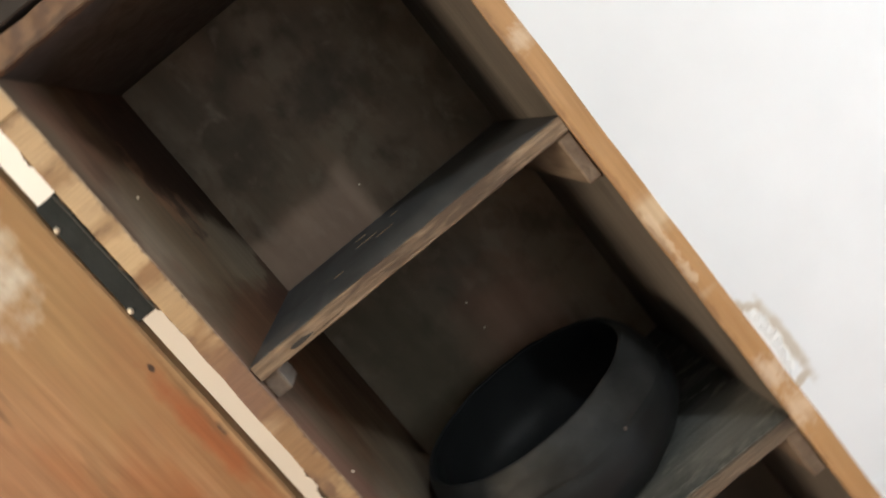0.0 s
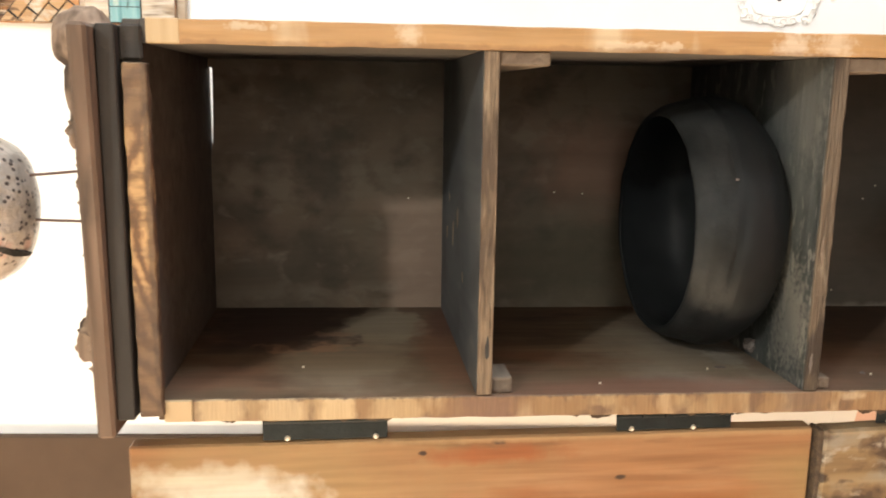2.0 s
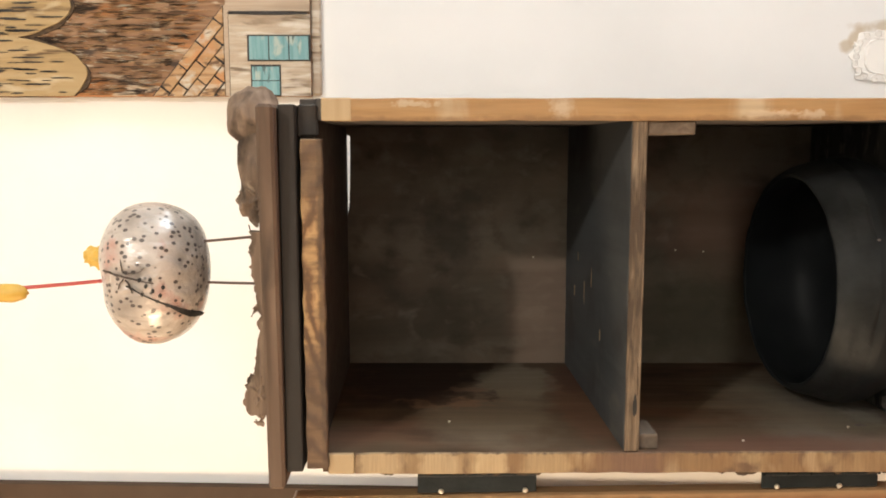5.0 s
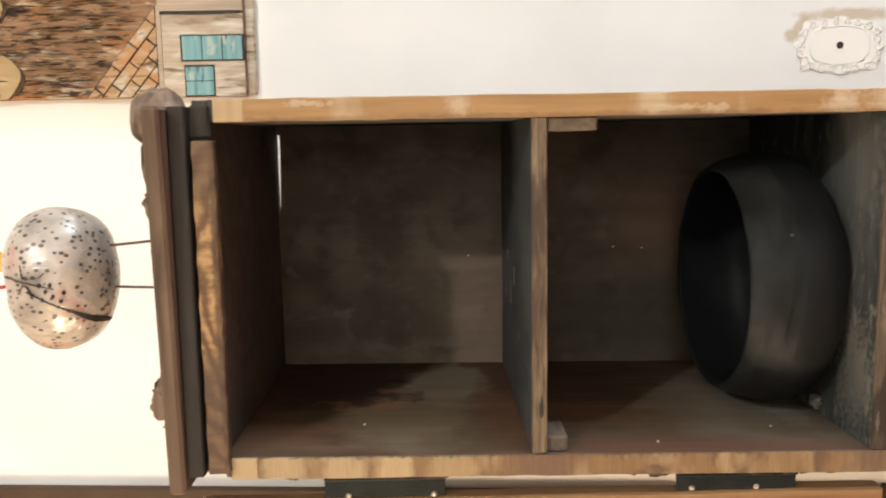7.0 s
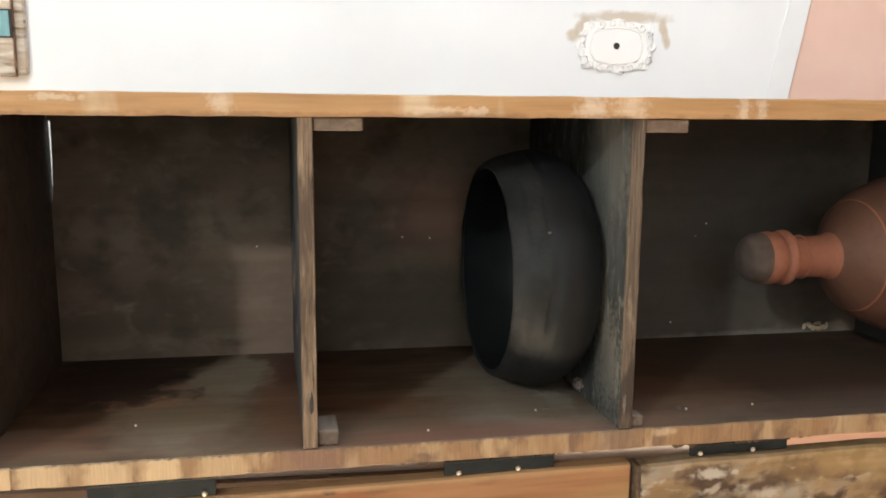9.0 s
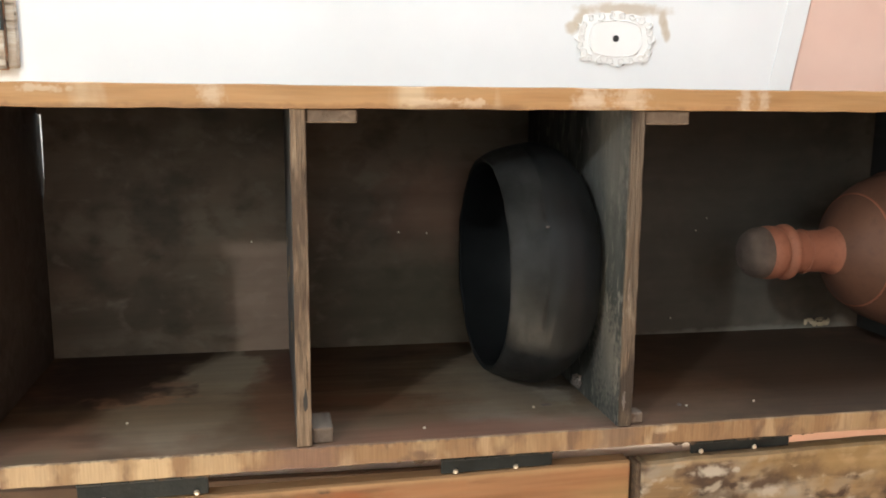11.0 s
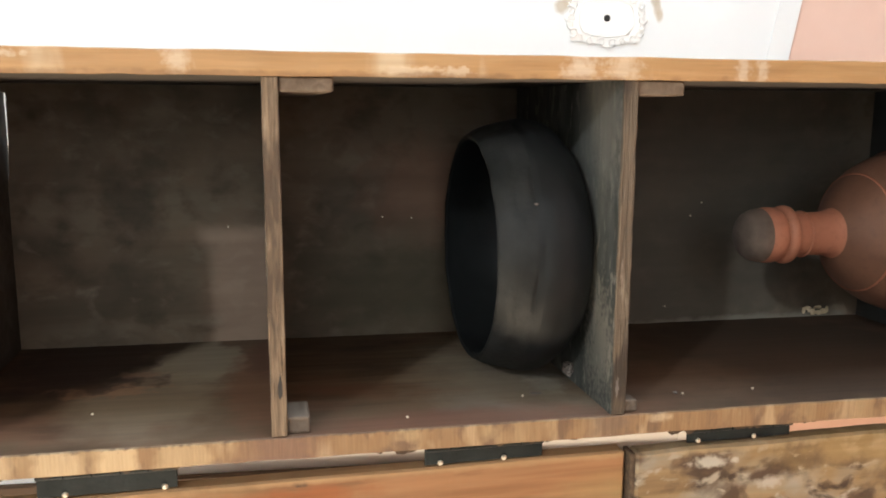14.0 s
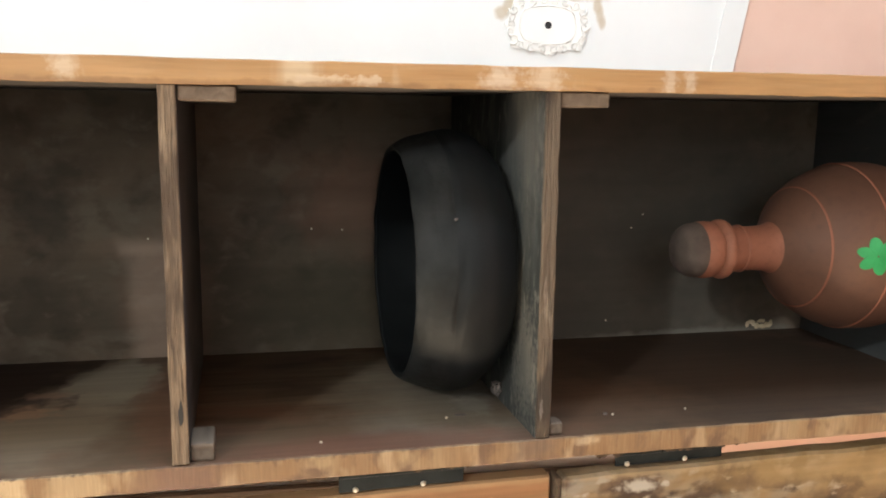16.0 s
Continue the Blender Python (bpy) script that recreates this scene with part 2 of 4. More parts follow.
M["edge_right"] = wood("golden_pine_edge", (0.235, 0.134, 0.056), (0.29, 0.174, 0.076), (0.335, 0.215, 0.105), "z", 130, 0.6,
                       [((0.27, 0.155, 0.07), 0.48, 0.7, 12, (1, 1, 0.4)), ((0.40, 0.31, 0.2), 0.58, 0.72, 16, (0.25, 1, 1)), ((0.2, 0.12, 0.06), 0.62, 0.74, 60, (0.4, 1, 0.4))], 0.25, (0, 0, 0),
                       [((0.46, 0.38, 0.28), (0.1725, 0, 1.274), (0.011, BIG, 0.009), 190, 1.2, 0.5, 0.65),
                        ((0.42, 0.34, 0.24), (0.175, 0, 1.41), (0.003, BIG, 0.018), 160, 1.4, 0.3, 0.8),
                        ((0.42, 0.33, 0.23), (0.165, 0, 1.08), (0.004, BIG, 0.022), 160, 1.5, 0.3, 0.8),
                        ((0.42, 0.33, 0.23), (0.165, 0, 1.04), (0.004, BIG, 0.012), 160, 1.5, 0.3, 0.8),
                        ((0.45, 0.37, 0.28), (0.166, 0, 0.925), (0.017, BIG, 0.014), 170, 1.4, 0.5, 0.75),
                        ((0.45, 0.36, 0.26), (0.170, 0, 0.885), (0.012, BIG, 0.014), 170, 1.4, 0.5, 0.7),
                        ((0.44, 0.36, 0.27), (0.170, 0, 0.765), (0.014, BIG, 0.006), 190, 1.3, 0.5, 0.65),
                        ((0.44, 0.36, 0.27), (0.170, 0, 0.745), (0.014, BIG, 0.005), 190, 1.3, 0.5, 0.65),
                        ((0.17, 0.095, 0.045), (0.160, 0, 1.2), (0.0035, BIG, 0.35), 90, 1.2, 0.4, 0.6)])
M["edge_left"] = wood("blotched_pine_edge", (0.135, 0.080, 0.039), (0.185, 0.113, 0.056), (0.225, 0.146, 0.077), "x", 240, 0.65,
                      [((0.24, 0.165, 0.088), 0.48, 0.62, 15, (0.4, 1, 1)), ((0.115, 0.07, 0.041), 0.52, 0.66, 44, (0.6, 1, 1)), ((0.27, 0.19, 0.108), 0.55, 0.64, 34, (0.3, 1, 1))], 0.3, (0, 0, 0),
                      [((0.37, 0.275, 0.16), (-0.16, 0, 1.445), (BIG, BIG, 0.02), 70, 0.6, 0.3, 0.8),
                       ((0.38, 0.285, 0.165), (-0.16, 0, 1.338), (BIG, BIG, 0.014), 60, 0.6, 0.25, 0.85),
                       ((0.36, 0.27, 0.158), (-0.16, 0, 1.388), (BIG, BIG, 0.018), 60, 0.6, 0.25, 0.8),
                       ((0.31, 0.225, 0.125), (-0.16, 0, 1.285), (BIG, BIG, 0.022), 60, 0.8, 0.3, 0.75),
                       ((0.13, 0.075, 0.05), (-0.172, 0, 1.20), (0.02, BIG, 0.035), 55, 0.7, 0.4, 0.85),
                       ((0.09, 0.058, 0.04), (-0.150, 0, 1.36), (0.0055, BIG, 0.13), 170, 1.3, 0.35, 0.85),
                       ((0.10, 0.062, 0.04), (-0.154, 0, 1.08), (0.0055, BIG, 0.22), 150, 1.3, 0.35, 0.75),
                       ((0.12, 0.08, 0.055), (-0.165, 0, 0.885), (0.02, BIG, 0.022), 70, 0.9, 0.4, 0.7),
                       ((0.36, 0.28, 0.18), (-0.166, 0, 0.83), (0.004, BIG, 0.012), 120, 1.2, 0.4, 0.6)])
M["edge_end"] = wood("pale_end_block", (0.312, 0.225, 0.125), (0.362, 0.268, 0.156), (0.406, 0.312, 0.194), "x", 80, 0.65)
M["paint_mark"] = plain("chalky_paint_mark", (0.30, 0.20, 0.10), (0.40, 0.29, 0.175), 300, 0.8, 0.3)
def sawn_end():
    """Rough end grain: bent growth rings in gold and brown, darker towards both ends, crossed by saw marks."""
    m, nt, b = nodes_of("rough_sawn_top", 0.75, spec=0.3)
    co = nt.nodes.new("ShaderNodeTexCoord").outputs["Object"]
    mp = nt.nodes.new("ShaderNodeMapping")
    mp.inputs["Location"].default_value = (-0.02, 0, -1.44)
    mp.inputs["Scale"].default_value = (0.62, 0.2, 1.0)
    nt.links.new(co, mp.inputs[0])
    wv = nt.nodes.new("ShaderNodeTexWave")
    wv.wave_type, wv.rings_direction = "RINGS", "Y"
    for key, value in (("Scale", 22), ("Distortion", 6.5), ("Detail", 4), ("Detail Scale", 1.6), ("Detail Roughness", 0.6)):
        wv.inputs[key].default_value = value
    nt.links.new(mp.outputs[0], wv.inputs["Vector"])
    col = ramp(nt, wv.outputs[1], [(0.05, (0.12, 0.066, 0.033)), (0.4, (0.24, 0.14, 0.067)), (0.85, (0.36, 0.225, 0.105))])
    saw = noise_out(nt, co, 95, 5, (1, 1, 0.22))
    ends = [((0.075, 0.05, 0.036), (-0.13, 0, 1.5), (0.085, BIG, 0.06), 40, 0.5, 0.3, 0.8), ((0.10, 0.066, 0.043), (0.13, 0, 1.5), (0.05, BIG, 0.05), 40, 0.5, 0.4, 0.8),
            ((0.055, 0.036, 0.024), (0.0, 0, 1.495), (0.16, BIG, 0.0035), 120, 0.9, 0.4, 0.7)]
    for e in ends:
        col = mark(nt, co, col, *e)
    col = mix(nt, ramp(nt, saw, [(0.5, K), (0.68, (0.75, 0.75, 0.75))]), col, (0.085, 0.052, 0.032))
    nt.links.new(col, b.inputs["Base Color"])
    bump(nt, b, saw, 0.8)
    return m


M["top_board"] = sawn_end()
M["dark_board"] = wood("dark_stained_board", (0.0121, 0.0099, 0.00825), (0.022, 0.0182, 0.0149), (0.0341, 0.0286, 0.0242), "x", 70, 0.7, (), 0.3)
M["cornice"] = wood("weathered_brown_cornice", (0.0638, 0.0408, 0.0272), (0.111, 0.0731, 0.0493), (0.178, 0.123, 0.085), "x", 80, 0.75,
                    [((0.051, 0.0357, 0.0255), 0.56, 0.68, 18, (0.4, 1, 1))], 0.5)
M["cleat"] = wood("bare_wood_cleat", (0.07, 0.05, 0.036), (0.115, 0.088, 0.065), (0.165, 0.132, 0.1), "y", 120, 0.8, (), 0.4)
M["door_a"] = wood("reddish_pine_door", (0.165, 0.082, 0.037), (0.215, 0.114, 0.055), (0.252, 0.146, 0.076), "z", 75, 0.38,
                   [((0.19, 0.075, 0.028), 0.56, 0.7, 13, (1, 1, 0.22)), ((0.205, 0.147, 0.066), 0.52, 0.68, 7, (1, 1, 0.4)), ((0.105, 0.055, 0.027), 0.6, 0.7, 40, (1, 1, 0.12))], 0.25, (0, 0, 0),
                   [((0.225, 0.158, 0.07), (-0.25, -0.15, 1.40), (0.06, BIG, 0.16), 20, 0.8, 0.7, 0.6),
                    ((0.43, 0.405, 0.345), (-0.268, -0.15, 1.435), (0.034, BIG, 0.075), 34, 0.9, 0.3, 0.9),
                    ((0.38, 0.34, 0.26), (-0.238, -0.15, 1.465), (0.012, BIG, 0.06), 60, 1.2, 0.5, 0.8),
                                        ((0.20, 0.07, 0.026), (-0.222, -0.15, 1.19), (0.009, BIG, 0.06), 50, 0.8, 0.4, 0.85),
                    ((0.035, 0.02, 0.014), (-0.2185, -0.15, 1.257), (0.0022, BIG, 0.004), 200, 0.5, 0.3, 1.0),
                    ((0.045, 0.025, 0.016), (-0.2085, -0.15, 1.183), (0.003, BIG, 0.007), 200, 0.5, 0.3, 1.0),
                    ((0.04, 0.024, 0.016), (-0.25, -0.15, 1.06), (0.0025, BIG, 0.005), 200, 0.5, 0.3, 1.0),
                    # worn hinge-side edge, with its bright highlight painted in
                    ((0.26, 0.17, 0.09), (-0.205, -0.15, 1.0), (0.0045, BIG, 0.35), 60, 0.7, 0.4, 0.8)])
M["door_b"] = wood("distressed_ochre_door", (0.125, 0.082, 0.042), (0.185, 0.128, 0.066), (0.235, 0.178, 0.105), "z", 60, 0.42,
                   [((0.21, 0.185, 0.145), 0.5, 0.64, 18, (1, 1, 0.6)), ((0.062, 0.041, 0.027), 0.46, 0.58, 24, (1, 1, 0.8)),
                    ((0.04, 0.027, 0.019), 0.54, 0.64, 44, (1, 1, 0.6)), ((0.27, 0.24, 0.19), 0.58, 0.68, 60, (1, 1, 0.6))], 0.6, (0, 0, 0),
                   [((0.26, 0.18, 0.08), (-0.215, -0.15, 0.55), (0.03, BIG, 0.14), 40, 0.9, 0.5, 0.7),
                    ((0.34, 0.32, 0.27), (-0.222, -0.15, 0.772), (0.006, BIG, 0.016), 150, 1.1, 0.4, 0.85),
                    ((0.34, 0.32, 0.27), (-0.222, -0.15, 0.742), (0.003, BIG, 0.004), 200, 0.9, 0.4, 0.8),
                    ((0.31, 0.28, 0.23), (-0.25, -0.15, 0.70), (0.006, BIG, 0.014), 150, 1.1, 0.4, 0.7),
                    ((0.29, 0.22, 0.13), (-0.207, -0.15, 0.75), (0.005, BIG, 0.12), 90, 1.2, 0.5, 0.7)])
M["black_iron"] = plain("black_painted_iron", (0.006, 0.0085, 0.009), (0.014, 0.018, 0.018), 40, 0.6, 0.3, 0.0, 0.0, 0.2)
M["screw"] = plain("bright_screw_steel", (0.62, 0.57, 0.46), (0.75, 0.7, 0.58), 90, 0.4, 0.1, 0.6)
M["chip"] = plain("dark_splintered_wood", (0.03, 0.02, 0.013), (0.09, 0.06, 0.035), 160, 0.9, 0.5)
M["bowl"] = plain("burnished_black_clay", (0.0062, 0.0072, 0.0077), (0.0105, 0.0118, 0.0125), 16, 0.55, 0.15, 0.0, 0.0, 0.12)
M["bowl_band"] = plain("dusty_black_clay", (0.0075, 0.0085, 0.0087), (0.02, 0.0215, 0.0215), 34, 0.58, 0.4, 0.0, 0.0, 0.13)
M["clay"] = plain("red_terracotta", (0.182, 0.067, 0.0374), (0.236, 0.0963, 0.0563), 18, 0.7, 0.2, 0.0, 0.3)
M["clay_body"] = plain("brown_red_terracotta", (0.0744, 0.0337, 0.0195), (0.105, 0.049, 0.0287), 12, 0.65, 0.2, 0.0, 0.3)
M["dust"] = plain("grey_dusty_clay", (0.0728, 0.0616, 0.056), (0.112, 0.0952, 0.084), 60, 0.85, 0.3)
M["stopper"] = plain("brown_dusty_clay", (0.052, 0.038, 0.03), (0.085, 0.064, 0.052), 60, 0.85, 0.3)
M["green"] = plain("green_glaze", (0.018, 0.198, 0.054), (0.036, 0.27, 0.09), 40, 0.4, 0.1)
M["driftwood"] = wood("grey_brown_driftwood", (0.069, 0.046, 0.0322), (0.172, 0.121, 0.0862), (0.31, 0.23, 0.172), "x", 90, 0.85,
                      [((0.345, 0.265, 0.196), 0.58, 0.7, 30, (1, 1, 1)), ((0.046, 0.0322, 0.023), 0.56, 0.66, 24, (0.5, 1, 1))], 0.9)
M["wire_dark"] = plain("rusty_wire", (0.05, 0.03, 0.022), (0.1, 0.055, 0.04), 200, 0.6, 0.3)
M["wire_red"] = plain("red_wire", (0.3, 0.03, 0.025), (0.42, 0.06, 0.04), 100, 0.5, 0.1)
M["yellow"] = plain("yellow_painted_wood", (0.48, 0.288, 0.04), (0.576, 0.376, 0.08), 60, 0.5, 0.2)
M["black"] = plain("black_paint", (0.012, 0.011, 0.01), (0.03, 0.027, 0.024), 60, 0.7, 0.3)
M["relief_brown"] = wood("carved_brown_relief", (0.085, 0.045, 0.026), (0.22, 0.125, 0.068), (0.37, 0.255, 0.165), "z", 130, 0.75,
                         [((0.33, 0.15, 0.058), 0.52, 0.64, 22, (1, 1, 0.5)), ((0.055, 0.036, 0.025), 0.56, 0.64, 70, (1, 1, 0.2)), ((0.42, 0.34, 0.25), 0.6, 0.66, 90, (1, 1, 0.25))], 1.0)
M["relief_tan"] = wood("carved_tan_relief", (0.20, 0.13, 0.055), (0.33, 0.235, 0.115), (0.39, 0.305, 0.175), "z", 60, 0.7,
                       [((0.10, 0.06, 0.03), 0.6, 0.66, 55, (1, 1, 0.18)), ((0.45, 0.37, 0.24), 0.58, 0.68, 40, (1, 1, 0.3))], 0.6)
M["relief_brick"] = wood("carved_orange_brick", (0.20, 0.115, 0.055), (0.34, 0.21, 0.105), (0.43, 0.32, 0.2), "z", 110, 0.7,
                         [((0.42, 0.38, 0.31), 0.5, 0.6, 46, (1, 1, 0.7)), ((0.12, 0.07, 0.038), 0.56, 0.63, 80, (1, 1, 0.5)), ((0.38, 0.19, 0.08), 0.52, 0.64, 30, (1, 1, 1))], 0.9)
M["relief_house"] = wood("pale_carved_house", (0.24, 0.19, 0.138), (0.39, 0.33, 0.255), (0.48, 0.43, 0.36), "z", 220, 0.75,
                         [((0.15, 0.115, 0.08), 0.57, 0.64, 75, (1, 1, 0.14)), ((0.52, 0.48, 0.42), 0.5, 0.7, 90, (1, 1, 0.2)), ((0.32, 0.25, 0.18), 0.5, 0.72, 34, (1, 1, 0.4))], 0.9)
M["relief_roof"] = wood("grey_carved_roof", (0.2, 0.15, 0.11), (0.34, 0.27, 0.2), (0.48, 0.4, 0.32), "z", 90, 0.75, (), 0.6)
M["glue"] = plain("tan_glue_stain", (0.36, 0.28, 0.18), (0.52, 0.43, 0.31), 60, 0.85, 0.2)
M["turquoise"] = wood("turquoise_paint", (0.07, 0.18, 0.20), (0.14, 0.28, 0.30), (0.22, 0.36, 0.375), "x", 160, 0.55,
                      [((0.30, 0.36, 0.33), 0.58, 0.66, 70, (0.4, 1, 1)), ((0.06, 0.10, 0.10), 0.6, 0.68, 110, (0.3, 1, 1))], 0.6)


def speckled():
    """Pale pinkish shell with dark oval spots and faint streaks."""
    m, nt, b = nodes_of("speckled_bird_paint", 0.2, spec=0.7)
    b.inputs["Coat Weight"].default_value, b.inputs["Coat Roughness"].default_value = 1.0, 0.3
    co = nt.nodes.new("ShaderNodeTexCoord").outputs["Object"]
    base = ramp(nt, noise_out(nt, co, 22, 4), [(0.3, (0.22, 0.19, 0.165)), (0.46, (0.37, 0.32, 0.275)), (0.57, (0.45, 0.385, 0.335)), (0.7, (0.46, 0.25, 0.195))])
    mp = nt.nodes.new("ShaderNodeMapping")
    mp.inputs["Scale"].default_value = (1.0, 1.0, 0.75)
    nt.links.new(co, mp.inputs[0])
    v = nt.nodes.new("ShaderNodeTexVoronoi")
    v.inputs["Scale"].default_value = 150
    nt.links.new(mp.outputs[0], v.inputs["Vector"])
    spots = ramp(nt, v.outputs["Distance"], [(0.24, W), (0.33, K)])
    col = mix(nt, spots, base, (0.06, 0.045, 0.04))
    st = noise_out(nt, co, 40, 5, (1, 1, 0.25))
    col = mix(nt, ramp(nt, st, [(0.66, K), (0.78, (0.7, 0.7, 0.7))]), col, (0.12, 0.1, 0.09))
    nt.links.new(col, b.inputs["Base Color"])
    bump(nt, b, noise_out(nt, co, 75, 5, (1, 1, 0.45)), 1.0, 0.005)
    return m


M["bird"] = speckled()


# ---- building helpers ----
ORIGIN = {}


def thing(name, x, y, z, label, category, group="", kind=""):
    ob = new(name)
    ob.empty_display_size = 0.02
    ob.location = (x, y, z)
    ORIGIN[ob.name] = Vector((x, y, z))
    return tagged(ob, label, category, group, kind)


def finish(name, bm, material, smooth=False):
    bmesh.ops.recalc_face_normals(bm, faces=bm.faces)
    me = bpy.data.meshes.new(name)
    for f in bm.faces:
        f.smooth = smooth
    bm.to_mesh(me)
    bm.free()
    me.materials.append(M[material])
    return me


def part(name, bm, material, parent, label="", smooth=False):
    """One mesh, given in world places, as a part under a thing or a part."""
    o = ORIGIN[parent.name]
    bmesh.ops.translate(bm, verts=bm.verts, vec=-o)
    ob = new(name, finish(name, bm, material, smooth))
    ob.parent = parent
    ORIGIN[ob.name] = o
    return tagged(ob, label) if label else ob


def structure(name, bm, material, label, category):
    ob = new(name, finish(name, bm, material))
    ORIGIN[ob.name] = Vector((0, 0, 0))
    return tagged(ob, label, category, kind="structure")


def box(x0, x1, y0, y1, z0, z1, bevel=0.0, bm=None, seg=1):
    own = bm is None
    bm = bmesh.new() if own else bm
    r = bmesh.ops.create_cube(bm, size=1)
    for v in r["verts"]:
        v.co = Vector(((x0 + x1) / 2 + v.co.x * (x1 - x0), (y0 + y1) / 2 + v.co.y * (y1 - y0), (z0 + z1) / 2 + v.co.z * (z1 - z0)))
    if bevel:
        es = list({e for v in r["verts"] for e in v.link_edges})
        bmesh.ops.bevel(bm, geom=es, offset=bevel, segments=seg, affect="EDGES", profile=0.6)
    return bm


def worn_box(x0, x1, y0, y1, z0, z1, cuts, rough, bevel=0.0015, freq=40):
    """A board whose long edges wander a little: cut across its length and pushed about by noise."""
    bm = box(x0, x1, y0, y1, z0, z1, bevel)
    size = (x1 - x0, y1 - y0, z1 - z0)
    a = size.index(max(size))
    lo = (x0, y0, z0)[a]
    nrm = Vector([1.0 if i == a else 0.0 for i in range(3)])
    for i in range(1, cuts):
        p = Vector((x0, y0, z0))
        p[a] = lo + size[a] * i / cuts
        bmesh.ops.bisect_plane(bm, geom=bm.verts[:] + bm.edges[:] + bm.faces[:], plane_co=p, plane_no=nrm)
    for v in bm.verts:
        n = noise.noise_vector(v.co * freq)
        n[a] = 0
        v.co += n * rough
    return bm


def prism(outline, y0, y1):
    """An outline in x and z, given thickness from y0 to y1."""
    bm = bmesh.new()
    front = [bm.verts.new((x, y0, z)) for x, z in outline]
    back = [bm.verts.new((x, y1, z)) for x, z in outline]
    bm.faces.new(front)
    bm.faces.new(back[::-1])
    n = len(outline)
    for i in range(n):
        bm.faces.new((front[i], back[i], back[(i + 1) % n], front[(i + 1) % n]))
    return bm


def blob_outline(cx, cz, rx, rz, n, rough, seed):
    out = []
    for i in range(n):
        a = 2 * math.pi * i / n
        k = 1 + rough * noise.noise(Vector((math.cos(a) * 1.7 + seed * 3.7, math.sin(a) * 1.7, seed))) * 2
        k += rough * 0.6 * noise.noise(Vector((math.cos(a) * 6, math.sin(a) * 6 + seed, seed * 2)))
        out.append((cx + rx * k * math.cos(a), cz + rz * k * math.sin(a)))
    return out


def lathe(profile, cx, cy, n=64):
    """Turned form from (radius, z) pairs."""
    bm = bmesh.new()
    rings = []
    for r, z in profile:
        if r < 1e-5:
            rings.append([bm.verts.new((cx, cy, z))])
        else:
            rings.append([bm.verts.new((cx + r * math.cos(2 * math.pi * i / n), cy + r * math.sin(2 * math.pi * i / n), z)) for i in range(n)])
    for a, b in zip(rings, rings[1:]):
        for i in range(n):
            q = [a[i % len(a)], a[(i + 1) % n % len(a)], b[(i + 1) % n % len(b)], b[i % len(b)]]
            u = list(dict.fromkeys(q))
            if len(u) > 2:
                bm.faces.new(u)
    return bm


def smooth_profile(points, per=6):
    """Catmull-Rom through (radius, z) pairs."""
    pts = [points[0], *points, points[-1]]
    out = []
    for i in range(1, len(pts) - 2):
        p0, p1, p2, p3 = (Vector(p) for p in pts[i - 1:i + 3])
        for k in range(per):
            t = k / per
            q = 0.5 * (2 * p1 + (p2 - p0) * t + (2 * p0 - 5 * p1 + 4 * p2 - p3) * t * t + (3 * p1 - p0 - 3 * p2 + p3) * t ** 3)
            out.append((max(q.x, 0.0), q.y))
    out.append(points[-1])
    return out


def rod(points, radius, n=8):
    """A round rod along points."""
    bm = bmesh.new()
    rings = []
    pts = [Vector(p) for p in points]
    for i, p in enumerate(pts):
        d = (pts[min(i + 1, len(pts) - 1)] - pts[max(i - 1, 0)]).normalized()
        u = d.orthogonal().normalized()
        v = d.cross(u)
        r = radius[i] if isinstance(radius, (list, tuple)) else radius
        rings.append([bm.verts.new(p + (u * math.cos(2 * math.pi * k / n) + v * math.sin(2 * math.pi * k / n)) * r) for k in range(n)])
    for a, b in zip(rings, rings[1:]):
        for k in range(n):
            bm.faces.new((a[k], a[(k + 1) % n], b[(k + 1) % n], b[k]))
    bm.faces.new(rings[0])
    bm.faces.new(rings[-1])
    return bm


def lump(cx, cy, cz, rx, ry, rz, rough, freq, seed, sub=4):
    bm = bmesh.new()
    bmesh.ops.create_icosphere(bm, subdivisions=sub, radius=1)
    for v in bm.verts:
        d = 1 + rough * noise.fractal(v.co * freq + Vector((seed, seed * 2.3, 0)), 0.7, 2.1, 4)
        v.co = Vector((cx + v.co.x * rx * d, cy + v.co.y * ry * d, cz + v.co.z * rz * d))
    return bm


# ---- room ----
XL, XR, YF, H = -2.1, 2.4, -3.4, 3.1


def edge_z(x):
    """Height of the sloping edge between white plaster and salmon paint."""
    return 0.421 - (x - 0.187) * 0.19


structure("floor", box(XL - 0.1, XR + 0.1, YF - 0.1, WALL + 0.12, -0.1, 0), "floor", "plain terracotta floor under the old cabinet", "floor")
structure("ceiling", box(XL - 0.1, XR + 0.1, YF - 0.1, WALL + 0.12, H, H + 0.1), "ceiling", "plain grey-beige painted ceiling", "ceiling")
structure("wall_north", prism([(XL, edge_z(XL)), (XR, edge_z(XR)), (XR, H), (XL, H)], WALL, WALL + 0.12), "wall_plaster",
          "white plaster wall behind the cabinet", "wall")
structure("wall_north_dado", prism([(XL, 0), (XR, 0), (XR, edge_z(XR)), (XL, edge_z(XL))], WALL + 0.002, WALL + 0.12), "salmon",
          "salmon-painted lower wall with a sloping upper edge", "wall")
# unseen wall, with a low opening added for the east fill lamp
we = box(XR, XR + 0.1, YF, -0.75, 0, H)
box(XR, XR + 0.1, -0.08, WALL, 0, H, bm=we)
box(XR, XR + 0.1, -0.75, -0.08, 0, 0.3, bm=we)
box(XR, XR + 0.1, -0.75, -0.08, 1.6, H, bm=we)
